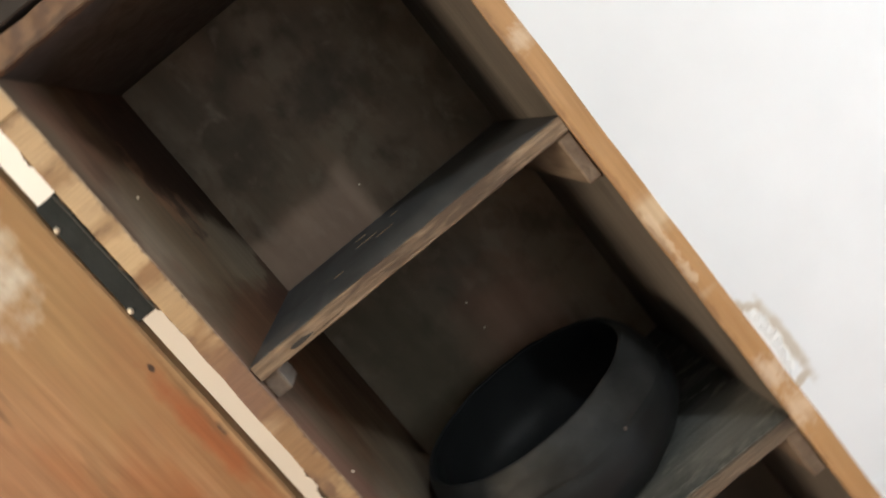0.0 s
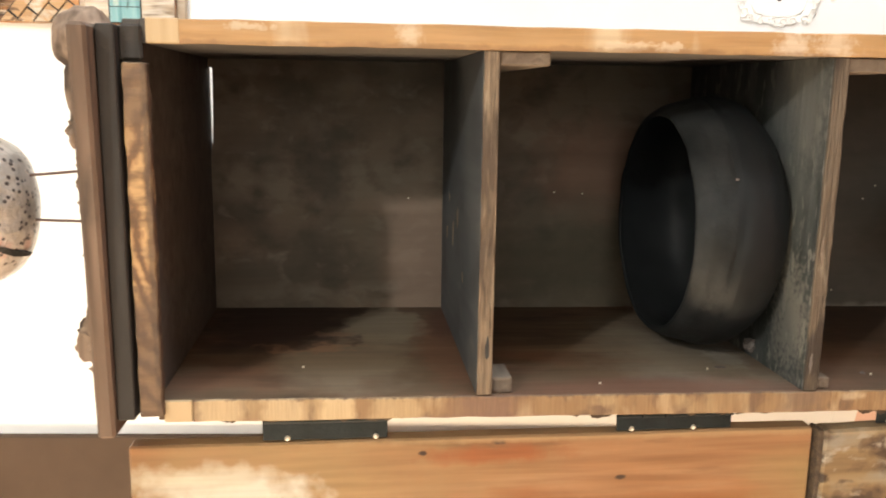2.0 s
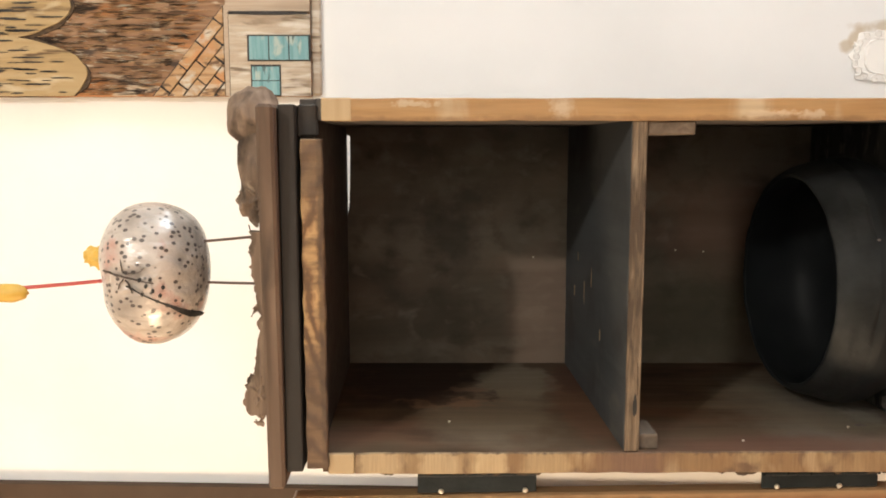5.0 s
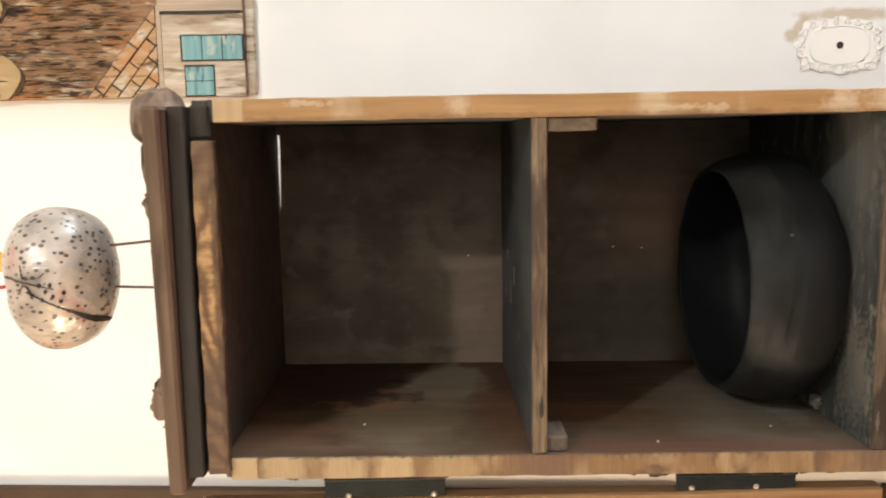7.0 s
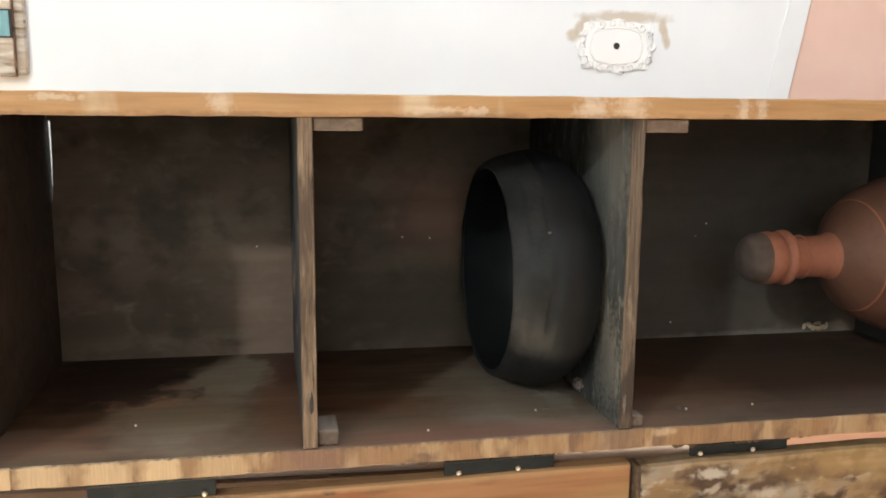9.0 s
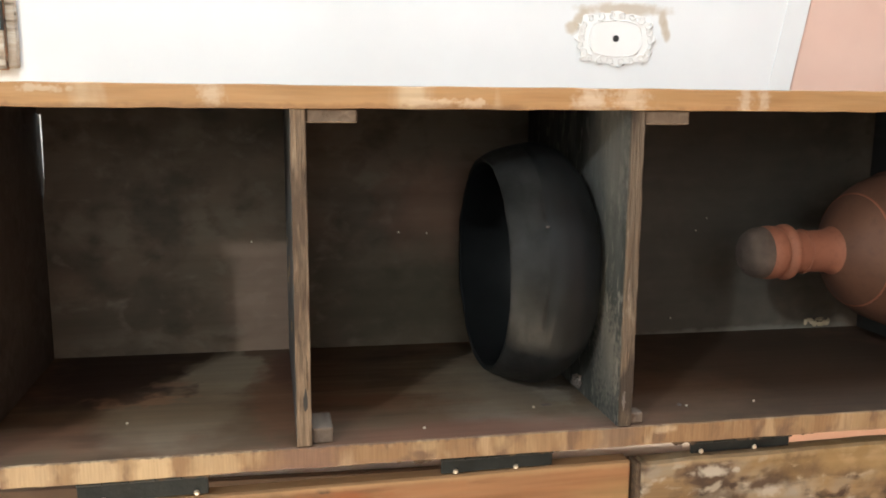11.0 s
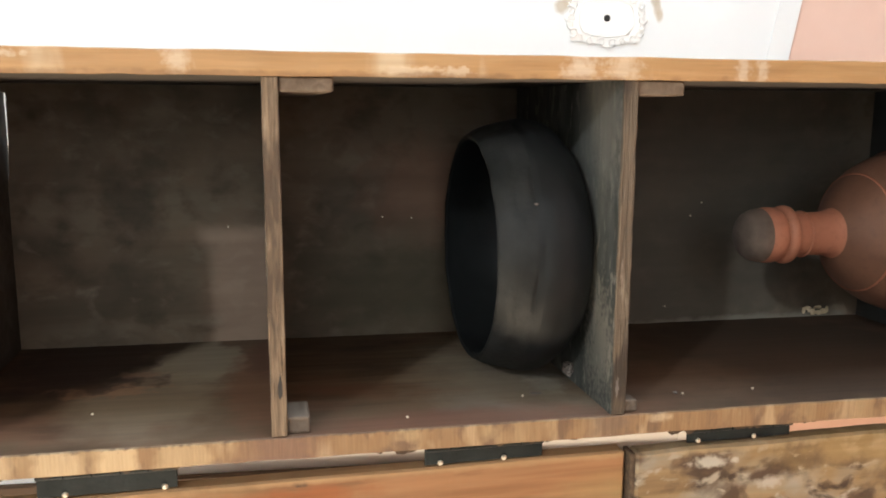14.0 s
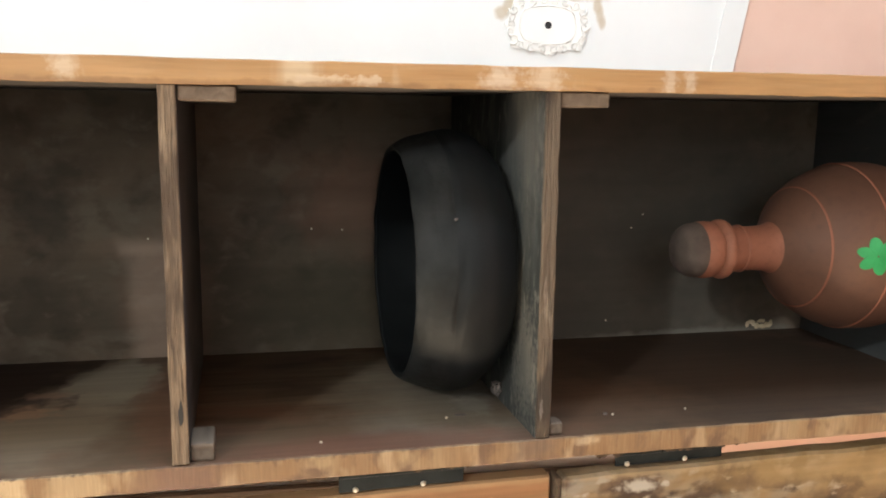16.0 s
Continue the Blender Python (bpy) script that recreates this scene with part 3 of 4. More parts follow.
structure("wall_east", we, "room", "unseen warm beige wall with a low opening added for the east fill lamp", "wall")
# made-up window frame where the east fill lamp stands
win2 = thing("window_2", XR, -0.42, 0.3, "unseen white wooden window frame in the side wall", "window", kind="structure")
for nm, b in (("window_sill", (XR - 0.06, XR + 0.06, -0.77, -0.06, 0.28, 0.304)), ("window_frame", (XR + 0.03, XR + 0.07, -0.75, -0.71, 0.305, 1.6)),
              ("window_frame", (XR + 0.03, XR + 0.07, -0.12, -0.08, 0.305, 1.6)), ("window_frame", (XR + 0.03, XR + 0.07, -0.71, -0.12, 1.55, 1.6))):
    part(nm, box(*b, bevel=0.003), "trim", win2)
# unseen wall; its opening is added for the south fill lamp
wso = box(XL, 0.4, YF - 0.1, YF, 0, H)
box(1.7, XR, YF - 0.1, YF, 0, H, bm=wso)
box(0.4, 1.7, YF - 0.1, YF, 0, 0.8, bm=wso)
box(0.4, 1.7, YF - 0.1, YF, 2.2, H, bm=wso)
structure("wall_south", wso, "room", "unseen warm beige painted wall with a window opening", "wall")
# made-up frame and sill around that opening, out of view
win3 = thing("window_3", 1.05, YF, 0.8, "unseen white window frame added around the south fill lamp", "window", kind="structure")
for nm, b in (("window_sill", (0.38, 1.72, YF - 0.06, YF + 0.015, 0.78, 0.804)), ("window_frame", (0.4, 0.44, YF - 0.07, YF - 0.03, 0.805, 2.2)),
              ("window_frame", (1.66, 1.7, YF - 0.07, YF - 0.03, 0.805, 2.2)), ("window_frame", (0.44, 1.66, YF - 0.07, YF - 0.03, 2.15, 2.2))):
    part(nm, box(*b, bevel=0.003), "trim", win3)
ww = box(XL - 0.1, XL, YF, -1.35, 0, H)
box(XL - 0.1, XL, -0.65, WALL, 0, H, bm=ww)
box(XL - 0.1, XL, -1.35, -0.65, 0, 1.15, bm=ww)
box(XL - 0.1, XL, -1.35, -0.65, 2.05, H, bm=ww)
structure("wall_west", ww, "room", "unseen warm beige painted wall with a window opening", "wall")
structure("trim", prism([(XL, edge_z(XL) - 0.002), (XR, edge_z(XR) - 0.002), (XR, edge_z(XR) + 0.036), (XL, edge_z(XL) + 0.036)], WALL - 0.0016, WALL - 0.0005),
          "plaster", "white painted moulding strip along the sloping edge", "trim")
win = thing("window_1", XL, -1.0, 1.15, "unseen white wooden window frame in the side wall", "window", kind="structure")
for nm, b in (("window_sill", (XL - 0.06, XL + 0.03, -1.37, -0.63, 1.13, 1.155)), ("window_frame", (XL - 0.07, XL - 0.03, -1.35, -1.31, 1.156, 2.05)),
              ("window_frame", (XL - 0.07, XL - 0.03, -0.69, -0.65, 1.156, 2.05)), ("window_frame", (XL - 0.07, XL - 0.03, -1.31, -0.69, 2.01, 2.05))):
    part(nm, box(*b, bevel=0.003), "trim", win)

lamp = thing("ceiling_lamp", 1.28, -2.15, H, "simple bare bulb on a short ceiling cord", "lamp")
part("ceiling_rose", lathe([(0, H), (0.05, H), (0.045, H - 0.02), (0, H - 0.024)], 1.28, -2.15, 24), "trim", lamp)
part("cord", rod([(1.28, -2.15, H - 0.02), (1.28, -2.15, 3.0)], 0.004), "black", lamp)
part("socket", lathe([(0, 3.01), (0.018, 3.01), (0.02, 2.955), (0, 2.95)], 1.28, -2.15, 20), "black", lamp)

ward = thing("wall_panel", -0.75, 0.43, 0.56, "plain brown wooden panel fixed flat on the wall", "panel")
side = box(-1.15, -0.351, 0.436, WALL - 0.001, 0.53, 2.6, 0.002)
for v in side.verts:
    v.co.x -= (2.3 - v.co.z) * 0.031 if v.co.x > -0.8 else 0
part("board", side, "brown", ward)
part("rail", box(-1.149, -0.44, 0.424, 0.4355, 2.5, 2.58, 0.002), "brown", ward)

# ---- old cabinet ----
LEAN = 0.0102        # the left side stands slightly out of true
cab = thing("cabinet", 0, 0.16, 0, "old open wooden cabinet with weathered boards and both doors swung open", "cabinet")
D = 0.335


def left_x(z):
    return -0.155 - (1.5 - z) * LEAN


def lean_left(bm):
    for v in bm.verts:
        v.co.x -= (1.5 - v.co.z) * LEAN
    return bm


part("side_panel", box(0.160, 0.180, 0.004, D, 0.0, 1.4993, 0.0008), "inner_right", cab, "dark brown wooden side panel")
part("edge_strip", worn_box(0.1595, 0.180, 0.0, 0.0038, 0.0, 1.4935, 60, 0.0009, 0.0008), "edge_right", cab, "golden pine front edge with scuffs")
part("side_panel", lean_left(box(-0.175, -0.155, 0.0044, D, 0.0, 1.4993, 0.0008)), "inner_left", cab, "dusty reddish-brown side panel with lit and shaded areas in its colour")
part("edge_strip", lean_left(worn_box(-0.1755, -0.155, 0.0, 0.0038, 0.0, 1.468, 70, 0.0010, 0.0008)), "edge_left", cab, "blotched pine front edge, stained in bands")
part("end_block", lean_left(box(-0.1755, -0.155, 0.0, 0.0038, 1.4685, 1.4935, 0.001)), "edge_end", cab, "pale square end block")
part("end_block", box(0.1597, 0.1805, -0.0006, 0.0036, 1.466, 1.4935, 0.001), "edge_end", cab, "pale square end block")

back = [(-0.18, 0.0), (0.18, 0.0), (0.18, 1.4992), (0.150, 1.4992), (0.149, 1.4945), (0.125, 1.4945), (0.09, 1.4952), (0.058, 1.4965), (0.042, 1.4992), (-0.18, 1.4992)]
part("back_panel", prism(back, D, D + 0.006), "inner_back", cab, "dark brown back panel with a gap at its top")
part("top_board", box(-0.166, 0.1795, 0.0045, 0.350, 1.4995, 1.5135, 0.0008), "inner_right", cab, "dark underside of the top board")
part("sawn_edge", worn_box(-0.167, 0.1435, -0.008, 0.0043, 1.4925, 1.5125, 60, 0.0011, 0.001, 70), "top_board", cab, "rough-sawn edge with streaked grain")
part("top_block", worn_box(0.1455, 0.175, -0.001, 0.0042, 1.4965, 1.515, 8, 0.0012, 0.002), "dark_board", cab, "short dark end piece beside the top board")
part("fascia", worn_box(-0.168, 0.174, -0.012, 0.34, 1.5155, 1.531, 16, 0.0006, 0.001), "dark_board", cab, "dark stained fascia board")
cor = worn_box(-0.184, 0.174, -0.034, 0.34, 1.5312, 1.5470, 40, 0.0022, 0.003, 14)
for v in cor.verts:
    if v.co.x < -0.15:
        v.co.y += (-0.15 - v.co.x) * 0.5 if v.co.y < 0 else 0
part("cornice", cor, "cornice", cab, "weathered brown cornice board with a wavy edge")


def shelf(z0, z1, face, edge, rough):
    s = part("shelf", box(left_x(z0) - 0.001, 0.1598, 0.0052, D - 0.001, z0, z1, 0.0006), face, cab, "painted shelf board with a bare worn edge")
    part("shelf_edge", worn_box(left_x(z0) + 0.001, 0.159, 0.001, 0.005, z0, z1, 60, rough * 0.55, 0.0008, 70), edge, s, "bare grey-brown layered edge")
    return s


s1 = shelf(1.1935, 1.2075, "shelf_face", "shelf_edge", 0.0012)
s2 = shelf(0.869, 0.883, "shelf_worn", "shelf_edge_b", 0.0016)
shelf(0.336, 0.350, "shelf_face", "shelf_edge", 0.0012)
part("base_board", box(left_x(0.05), 0.159, 0.005, D - 0.001, 0.04, 0.056, 0.001), "inner_left", cab)
# a split near the end of the upper shelf's edge
part("split", prism(blob_outline(-0.111, 1.199, 0.011, 0.0018, 14, 0.25, 3), 0.0002, 0.0035), "black", s1, "dark split in the edge")
part("split", prism(blob_outline(-0.085, 1.197, 0.016, 0.0008, 14, 0.25, 7), 0.0004, 0.0035), "chip", s1)
# scratches on the upper shelf
for i in range(5):
    cx, cy, ln = (-0.035, -0.015, -0.045, 0.0, -0.07)[i], (0.21, 0.17, 0.27, 0.25, 0.12)[i], (0.03, 0.018, 0.014, 0.01, 0.012)[i]
    bm = prism(blob_outline(cx, cy, ln / 2, 0.0011, 12, 0.3, i), 0, 0.0004)
    for v in bm.verts:
        v.co = Vector((v.co.x, v.co.z, 1.2076 + v.co.y))
    part("scratch", bm, "paint_mark", s1)
for zt, h, w, ln in ((1.193, 0.046, 0.013, 0.30), (0.8685, 0.048, 0.014, 0.30), (0.3355, 0.046, 0.013, 0.30)):
    part("cleat", box(0.1598 - w, 0.1597, 0.006, ln, zt - h, zt, 0.0015), "cleat", cab, "bare wooden cleat under the shelf")
for zt, h, w, dp in ((1.193, 0.020, 0.016, 0.05), (0.8685, 0.015, 0.012, 0.026), (0.3355, 0.022, 0.017, 0.05)):
    part("cleat", box(left_x(zt) + 0.0002, left_x(zt) + w, 0.008, dp, zt - h, zt, 0.0022, seg=2), "cleat", cab, "bare wooden cleat under the shelf")

# nails and crumbs of plaster on the inside
for x, y, z in ((left_x(0.783) + 0.001, 0.048, 0.783), (left_x(0.95) + 0.001, 0.07, 0.952), (left_x(1.37) + 0.001, 0.09, 1.374), (left_x(1.08) + 0.001, 0.03, 1.08), (left_x(0.70) + 0.001, 0.05, 0.70)):
    part("nail", lathe([(0, z + 0.0015), (0.0012, z + 0.0008), (0.0012, z - 0.0008), (0, z - 0.0015)], x, y, 10), "screw", cab)
for x, z in ((-0.012, 1.252), (-0.004, 1.060), (-0.006, 1.022), (0.006, 0.612), (-0.012, 0.628), (-0.14, 0.66)):
    part("nail", lathe([(0, z + 0.0013), (0.0011, z + 0.0007), (0.0011, z - 0.0007), (0, z - 0.0013)], x, D - 0.001, 10), "screw", cab)


part("paint_flake", lump(left_x(0.79) + 0.001, 0.052, 0.790, 0.0010, 0.0035, 0.0022, 0.5, 2, 3, 2), "dust", cab, "small pale flake of paint")
part("paint_flake", lump(left_x(0.93) + 0.001, 0.075, 0.936, 0.0008, 0.003, 0.006, 0.5, 2, 5, 2), "dust", cab, "small pale flake of paint")
part("chip", lump(-0.132, 0.0012, 0.8790, 0.011, 0.0012, 0.0018, 0.6, 3.5, 4, 3), "dust", s2, "pale chipped spot")
part("chip", lump(-0.02, 0.0012, 0.878, 0.014, 0.001, 0.0016, 0.5, 2.5, 6, 3), "cleat", s2, "rubbed bare spot")

# flakes of pale paint in the lower back corner
random.seed(9)
for i in range(9):
    z = random.uniform(0.40, 0.455)
    part("paint_chip", lump(left_x(z) + random.uniform(0.004, 0.016), D - 0.002, z, random.uniform(0.002, 0.005), 0.0015, random.uniform(0.002, 0.007), 0.5, 3, i, 2), "glue", cab, "pale flake of old paint")

# ---- doors with their iron hinges ----
def screw_at(x, y, z, parent):
    bm = lathe([(0, 0.002), (0.0018, 0.0017), (0.0028, 0.0), (0, -0.0005)], 0, 0, 12)
    for v in bm.verts:
        v.co = Vector((x + v.co.x, y - v.co.z, z + v.co.y))
    part("screw", bm, "screw", parent, "bright steel screw head")


def iron_hinge(parent, z0, z1, screws):
    xi = left_x(z0) - 0.0212
    h = part("hinge", worn_box(-0.2018, xi - 0.002, 0.0135, 0.0165, z0, z1, 16, 0.0006, 0.0006, 60), "black_iron", parent, "black iron hinge plate")
    for k in range(5):
        a, b = z0 + (z1 - z0) * k / 5 + 0.0006, z0 + (z1 - z0) * (k + 1) / 5 - 0.0006
        part("knuckle", rod([(xi - 0.003, 0.0105, a), (xi - 0.003, 0.0105, b)], 0.0027, 10), "black_iron", h)
    for z in screws:
        screw_at(-0.2000, 0.0132, z, h)


def chipped(parent, z0, z1, seed, far=0.013):
    """Splintered strip of wood along the outer edge of the left side."""
    n = 90
    out = [(left_x(z0) - 0.0195, z0), (left_x(z1) - 0.0195, z1)]
    for i in range(n + 1):
        z = z1 + (z0 - z1) * i / n
        k = math.sin(math.pi * i / n) ** 0.6
        d = k * max(0.0, 0.12 + 0.9 * noise.noise(Vector((z * 28, seed, 0))) + 0.5 * noise.noise(Vector((z * 95, seed, 4))) + 0.25 * noise.noise(Vector((z * 260, seed, 9)))) * far
        out.append((left_x(z) - 0.0205 - max(d, 0.0006), z))
    part("splintered_edge", prism(out, 0.0045, 0.0085), "chip", parent, "dark splintered wood along the edge")


door = part("door", worn_box(-0.47, -0.2035, 0.012, 0.032, 0.8625, 1.530, 30, 0.0009, 0.002, 12), "door_a", cab, "reddish pine upper door, swung fully open")
iron_hinge(door, 1.291, 1.408, (1.302, 1.385))
iron_hinge(door, 0.949, 1.066, (0.988, 1.051))
door2 = part("door", worn_box(-0.47, -0.2045, 0.008, 0.030, 0.150, 0.852, 34, 0.0016, 0.003, 20), "door_b", cab, "distressed ochre lower door, swung fully open")
part("door_end_strip", worn_box(-0.47, -0.2055, 0.0085, 0.0295, 0.8524, 0.8575, 24, 0.001, 0.001, 30), "chip", door2, "dark chipped end of the door")
iron_hinge(door2, 0.677, 0.794, (0.719, 0.782))
chipped(cab, 1.255, 1.470, 1.0)
chipped(cab, 0.90, 1.13, 2.0)
chipped(cab, 0.62, 0.855, 3.0)

# ---- on the shelves ----
bowl = thing("bowl", -0.014, 0.150, 0.8835, "large black burnished clay bowl on the middle shelf", "bowl")
BX, BY, B0 = -0.014, 0.150, 0.8835
outer = smooth_profile([(0.0, B0), (0.07, B0), (0.105, B0 + 0.006), (0.130, B0 + 0.028), (0.137, B0 + 0.050), (0.1365, B0 + 0.066)], 8)
part("body", lathe(outer + [(0.1345, B0 + 0.0715)], BX, BY, 120), "bowl", bowl, smooth=True)
band = smooth_profile([(0.1345, B0 + 0.0715), (0.1325, B0 + 0.078), (0.128, B0 + 0.094), (0.1215, B0 + 0.106), (0.119, B0 + 0.1085)], 8)
part("shoulder", lathe(band, BX, BY, 120), "bowl_band", bowl, "dusty grey band below the rim", smooth=True)
inner = smooth_profile([(0.119, B0 + 0.1085), (0.1155, B0 + 0.1065), (0.118, B0 + 0.098), (0.126, B0 + 0.06), (0.118, B0 + 0.03), (0.085, B0 + 0.012), (0.0, B0 + 0.009)], 8)
part("inside", lathe(inner, BX, BY, 120), "bowl", bowl, smooth=True)
for piece in bowl.children:
    # hand-formed: slow waves, a shallow uneven groove under the shoulder and a few dents
    for v in piece.data.vertices:
        c = v.co.copy()
        n = noise.noise_vector(c * 14) * 0.0018 + noise.noise_vector(c * 40) * 0.0011
        out = Vector((c.x, c.y, 0)).normalized()
        g = math.exp(-((c.z - 0.068 - 0.006 * noise.noise(out * 1.7)) / 0.0042) ** 2) * max(0.0, 0.35 + noise.noise(out * 2.6))
        g += 0.8 * math.exp(-((c.z - 0.088) / 0.005) ** 2) * max(0.0, noise.noise(out * 3.4 + Vector((3, 1, 0))))
        if piece.name.startswith("inside"):
            g = 0
        v.co += Vector((n.x, n.y, n.z if c.z > 0.01 else 0)) - out * 0.0042 * g
ch = lump(0.045, 0.0245, 0.957, 0.0012, 0.0012, 0.002, 0.5, 2, 4, 2)
part("chip", ch, "dust", bowl, "tiny pale chip")

crumb = lump(-0.146, 0.108, 0.8905, 0.010, 0.010, 0.0075, 0.35, 2.5, 8, 3)
crumb.transform(Matrix.Translation((-0.146, 0.108, 0.8835)) @ Matrix.Diagonal((0.75, 0.75, 0.75, 1)) @ Matrix.Translation((0.146, -0.108, -0.8835)))
cr = thing("plaster_crumb", -0.146, 0.108, 0.8835, "small pale lump of plaster in the shelf corner", "crumb")
part("lump", crumb, "dust", cr)

jug = thing("jug", -0.012, 0.150, 0.3605, "round terracotta jug with a narrow ringed neck and stopper", "jug")
JX, JY = -0.012, 0.150
jb = smooth_profile([(0.0, 0.3605), (0.055, 0.3605), (0.073, 0.372), (0.093, 0.405), (0.100, 0.440), (0.095, 0.478), (0.078, 0.513), (0.050, 0.540), (0.030, 0.554)])
part("body", lathe(jb, JX, JY, 80), "clay_body", jug, "brownish red rounded body", smooth=True)
nk = smooth_profile([(0.030, 0.554), (0.0265, 0.565), (0.0255, 0.59), (0.0265, 0.603), (0.027, 0.612)])
part("neck", lathe(nk, JX, JY, 48), "clay", jug, "red clay neck", smooth=True)
part("neck_ring", lathe(smooth_profile([(0.0265, 0.6125), (0.033, 0.615), (0.0345, 0.620), (0.032, 0.625), (0.0285, 0.627)]), JX, JY, 48), "clay", jug, smooth=True)
part("neck_ring", lathe(smooth_profile([(0.0262, 0.5935), (0.0278, 0.595), (0.0262, 0.5965)]), JX, JY, 48), "clay", jug, smooth=True)
part("mouth", lathe(smooth_profile([(0.0285, 0.627), (0.0315, 0.631), (0.033, 0.641), (0.0315, 0.649)]), JX, JY, 48), "clay", jug, smooth=True)
part("stopper", lathe(smooth_profile([(0.0315, 0.649), (0.030, 0.660), (0.0215, 0.671), (0.0, 0.675)]), JX, JY, 48), "stopper", jug, "dusty brown-grey rounded stopper", smooth=True)


def jug_r(z):
    for (r0, z0), (r1, z1) in zip(jb, jb[1:]):
        if z0 <= z <= z1:
            return r0 + (r1 - r0) * (z - z0) / max(z1 - z0, 1e-6)
    return 0.1


for zr in (0.522, 0.468):
    rr = jug_r(zr) + 0.0004
    part("incised_line", lathe([(rr - 0.001, zr + 0.0012), (rr + 0.0009, zr + 0.0005), (rr + 0.0009, zr - 0.0005), (rr, zr - 0.0012)], JX, JY, 80), "clay", jug, smooth=True)


for k in range(6):
    a = 2 * math.pi * k / 6 + 0.2
    bm = bmesh.new()
    pts = []
    for i in range(16):
        t = 2 * math.pi * i / 16
        u, w = 0.011 + 0.010 * math.cos(t), 0.0065 * math.sin(t)
        du, dz = u * math.cos(a) - w * math.sin(a), u * math.sin(a) + w * math.cos(a)
        z = 0.483 + dz
        th = -math.pi / 2 + (du + 0.003) / 0.092
        r = jug_r(z) + 0.0006
        pts.append(bm.verts.new((JX + r * math.cos(th), JY + r * math.sin(th), z)))
    bm.faces.new(pts)
    ex = bmesh.ops.extrude_face_region(bm, geom=bm.faces[:])
    for g in ex["geom"]:
        if isinstance(g, bmesh.types.BMVert):
            g.co += Vector((JX - g.co.x, JY - g.co.y, 0)).normalized() * 0.0012
    part("painted_petal", bm, "green", jug, "bright green painted petal")

jug.location.z -= 0.010

# ---- on the cabinet ----
TOP = 1.547
log = thing("driftwood", 0.13, 0.10, TOP, "gnarled grey-brown piece of driftwood on the cabinet top", "driftwood")
part("stump", lump(0.166, 0.100, 1.573, 0.031, 0.032, 0.028, 0.10, 1.6, 2.2, 4), "driftwood", log, smooth=True)
part("stem", lump(0.118, 0.095, 1.567, 0.056, 0.024, 0.0225, 0.16, 2.2, 5.2, 4), "driftwood", log, smooth=True)
part("broken_end", lump(0.084, 0.092, 1.566, 0.024, 0.020, 0.023, 0.3, 3.0, 9.1, 4), "driftwood", log)
bark = thing("bark", -0.05, 0.055, TOP, "long thin splintered strip of bark lying on the cabinet", "bark")
outline = [(0.052, TOP), (-0.128, TOP)]
for k in range(61):
    q = k / 60
    x = -0.132 + 0.186 * q
    h = 0.0205 + 0.003 * math.sin(9 * q) + 0.013 * math.exp(-((x + 0.118) / 0.018) ** 2) + 0.0035 * noise.noise(Vector((x * 120, 1, 2))) + 0.002 * noise.noise(Vector((x * 420, 5, 2)))
    outline.append((x + 0.003 * noise.noise(Vector((x * 200, 8, 1))), TOP + max(h, 0.002)))
part("strip", prism(outline, 0.046, 0.062), "driftwood", bark)
part("loose_flake", lump(-0.110, 0.052, 1.566, 0.022, 0.007, 0.013, 0.4, 4.2, 3.3, 4), "driftwood", bark)
random.seed(5)
for i in range(15):
    x = random.uniform(-0.03, 0.06) if i < 10 else random.uniform(-0.15, -0.125)
    z0 = 1.564
    pts = [(x, 0.056, z0), (x + random.uniform(-0.006, 0.006), 0.054, z0 + random.uniform(0.004, 0.007)), (x + random.uniform(-0.008, 0.008), 0.053, z0 + random.uniform(0.006, 0.010))]
    part("splinter", rod(pts, [0.0022, 0.0016, 0.0007], 5), "driftwood", bark)

bird = thing("bird_figure", 0.01, 0.082, 1.556, "speckled round ornament on thin wire legs with a red neck", "ornament")
bm = bmesh.new()
bmesh.ops.create_uvsphere(bm, u_segments=64, v_segments=40, radius=1)
for v in bm.verts:
    c = v.co.copy()
    k = 1 + 0.035 * noise.noise(c * 1.6 + Vector((4, 1, 2))) + 0.006 * noise.noise(c * 7)
    k -= 0.05 * math.exp(-((c.x + 0.05) ** 2 + (c.z - 0.1) ** 2) / 0.02) if c.y < 0 else 0
    r = math.hypot(c.x, c.z)
    if r > 1e-6:
        k *= 1 + (r / (abs(c.x) ** 2.25 + abs(c.z) ** 2.25) ** (1 / 2.25) - 1) * r
    k -= 0.10 * math.exp(-((c.x + 0.12) / 0.22) ** 2) * max(0.0, c.z) ** 4
    k += 0.012 * noise.noise(Vector((math.atan2(c.z, c.x) * 2.5, r * 1.5, 3))) * r
    v.co = Vector((0.009 + c.x * 0.0730 * k, 0.082 + c.y * 0.056 * k, 1.6745 + c.z * 0.0540 * k * (1 + 0.05 * c.x)))
part("body", bm, "bird", bird, "pale pink shell with dark speckles", smooth=True)


def on_bird(x, z, out=0.0):
    """The place on the front of the body over (x, z)."""
    u, w = (x - 0.009) / 0.0730, (z - 1.6745) / 0.0540
    rs = max(math.hypot(u, w), 1e-6)
    f = rs / (abs(u) ** 2.25 + abs(w) ** 2.25) ** (1 / 2.25) - 1
    r = min(rs if f < 1e-6 else (-1 + math.sqrt(1 + 4 * f * rs)) / (2 * f), 0.995)
    return Vector((x, 0.082 - 0.056 * (rs / r) * math.sqrt(1 - r * r) - out, z))


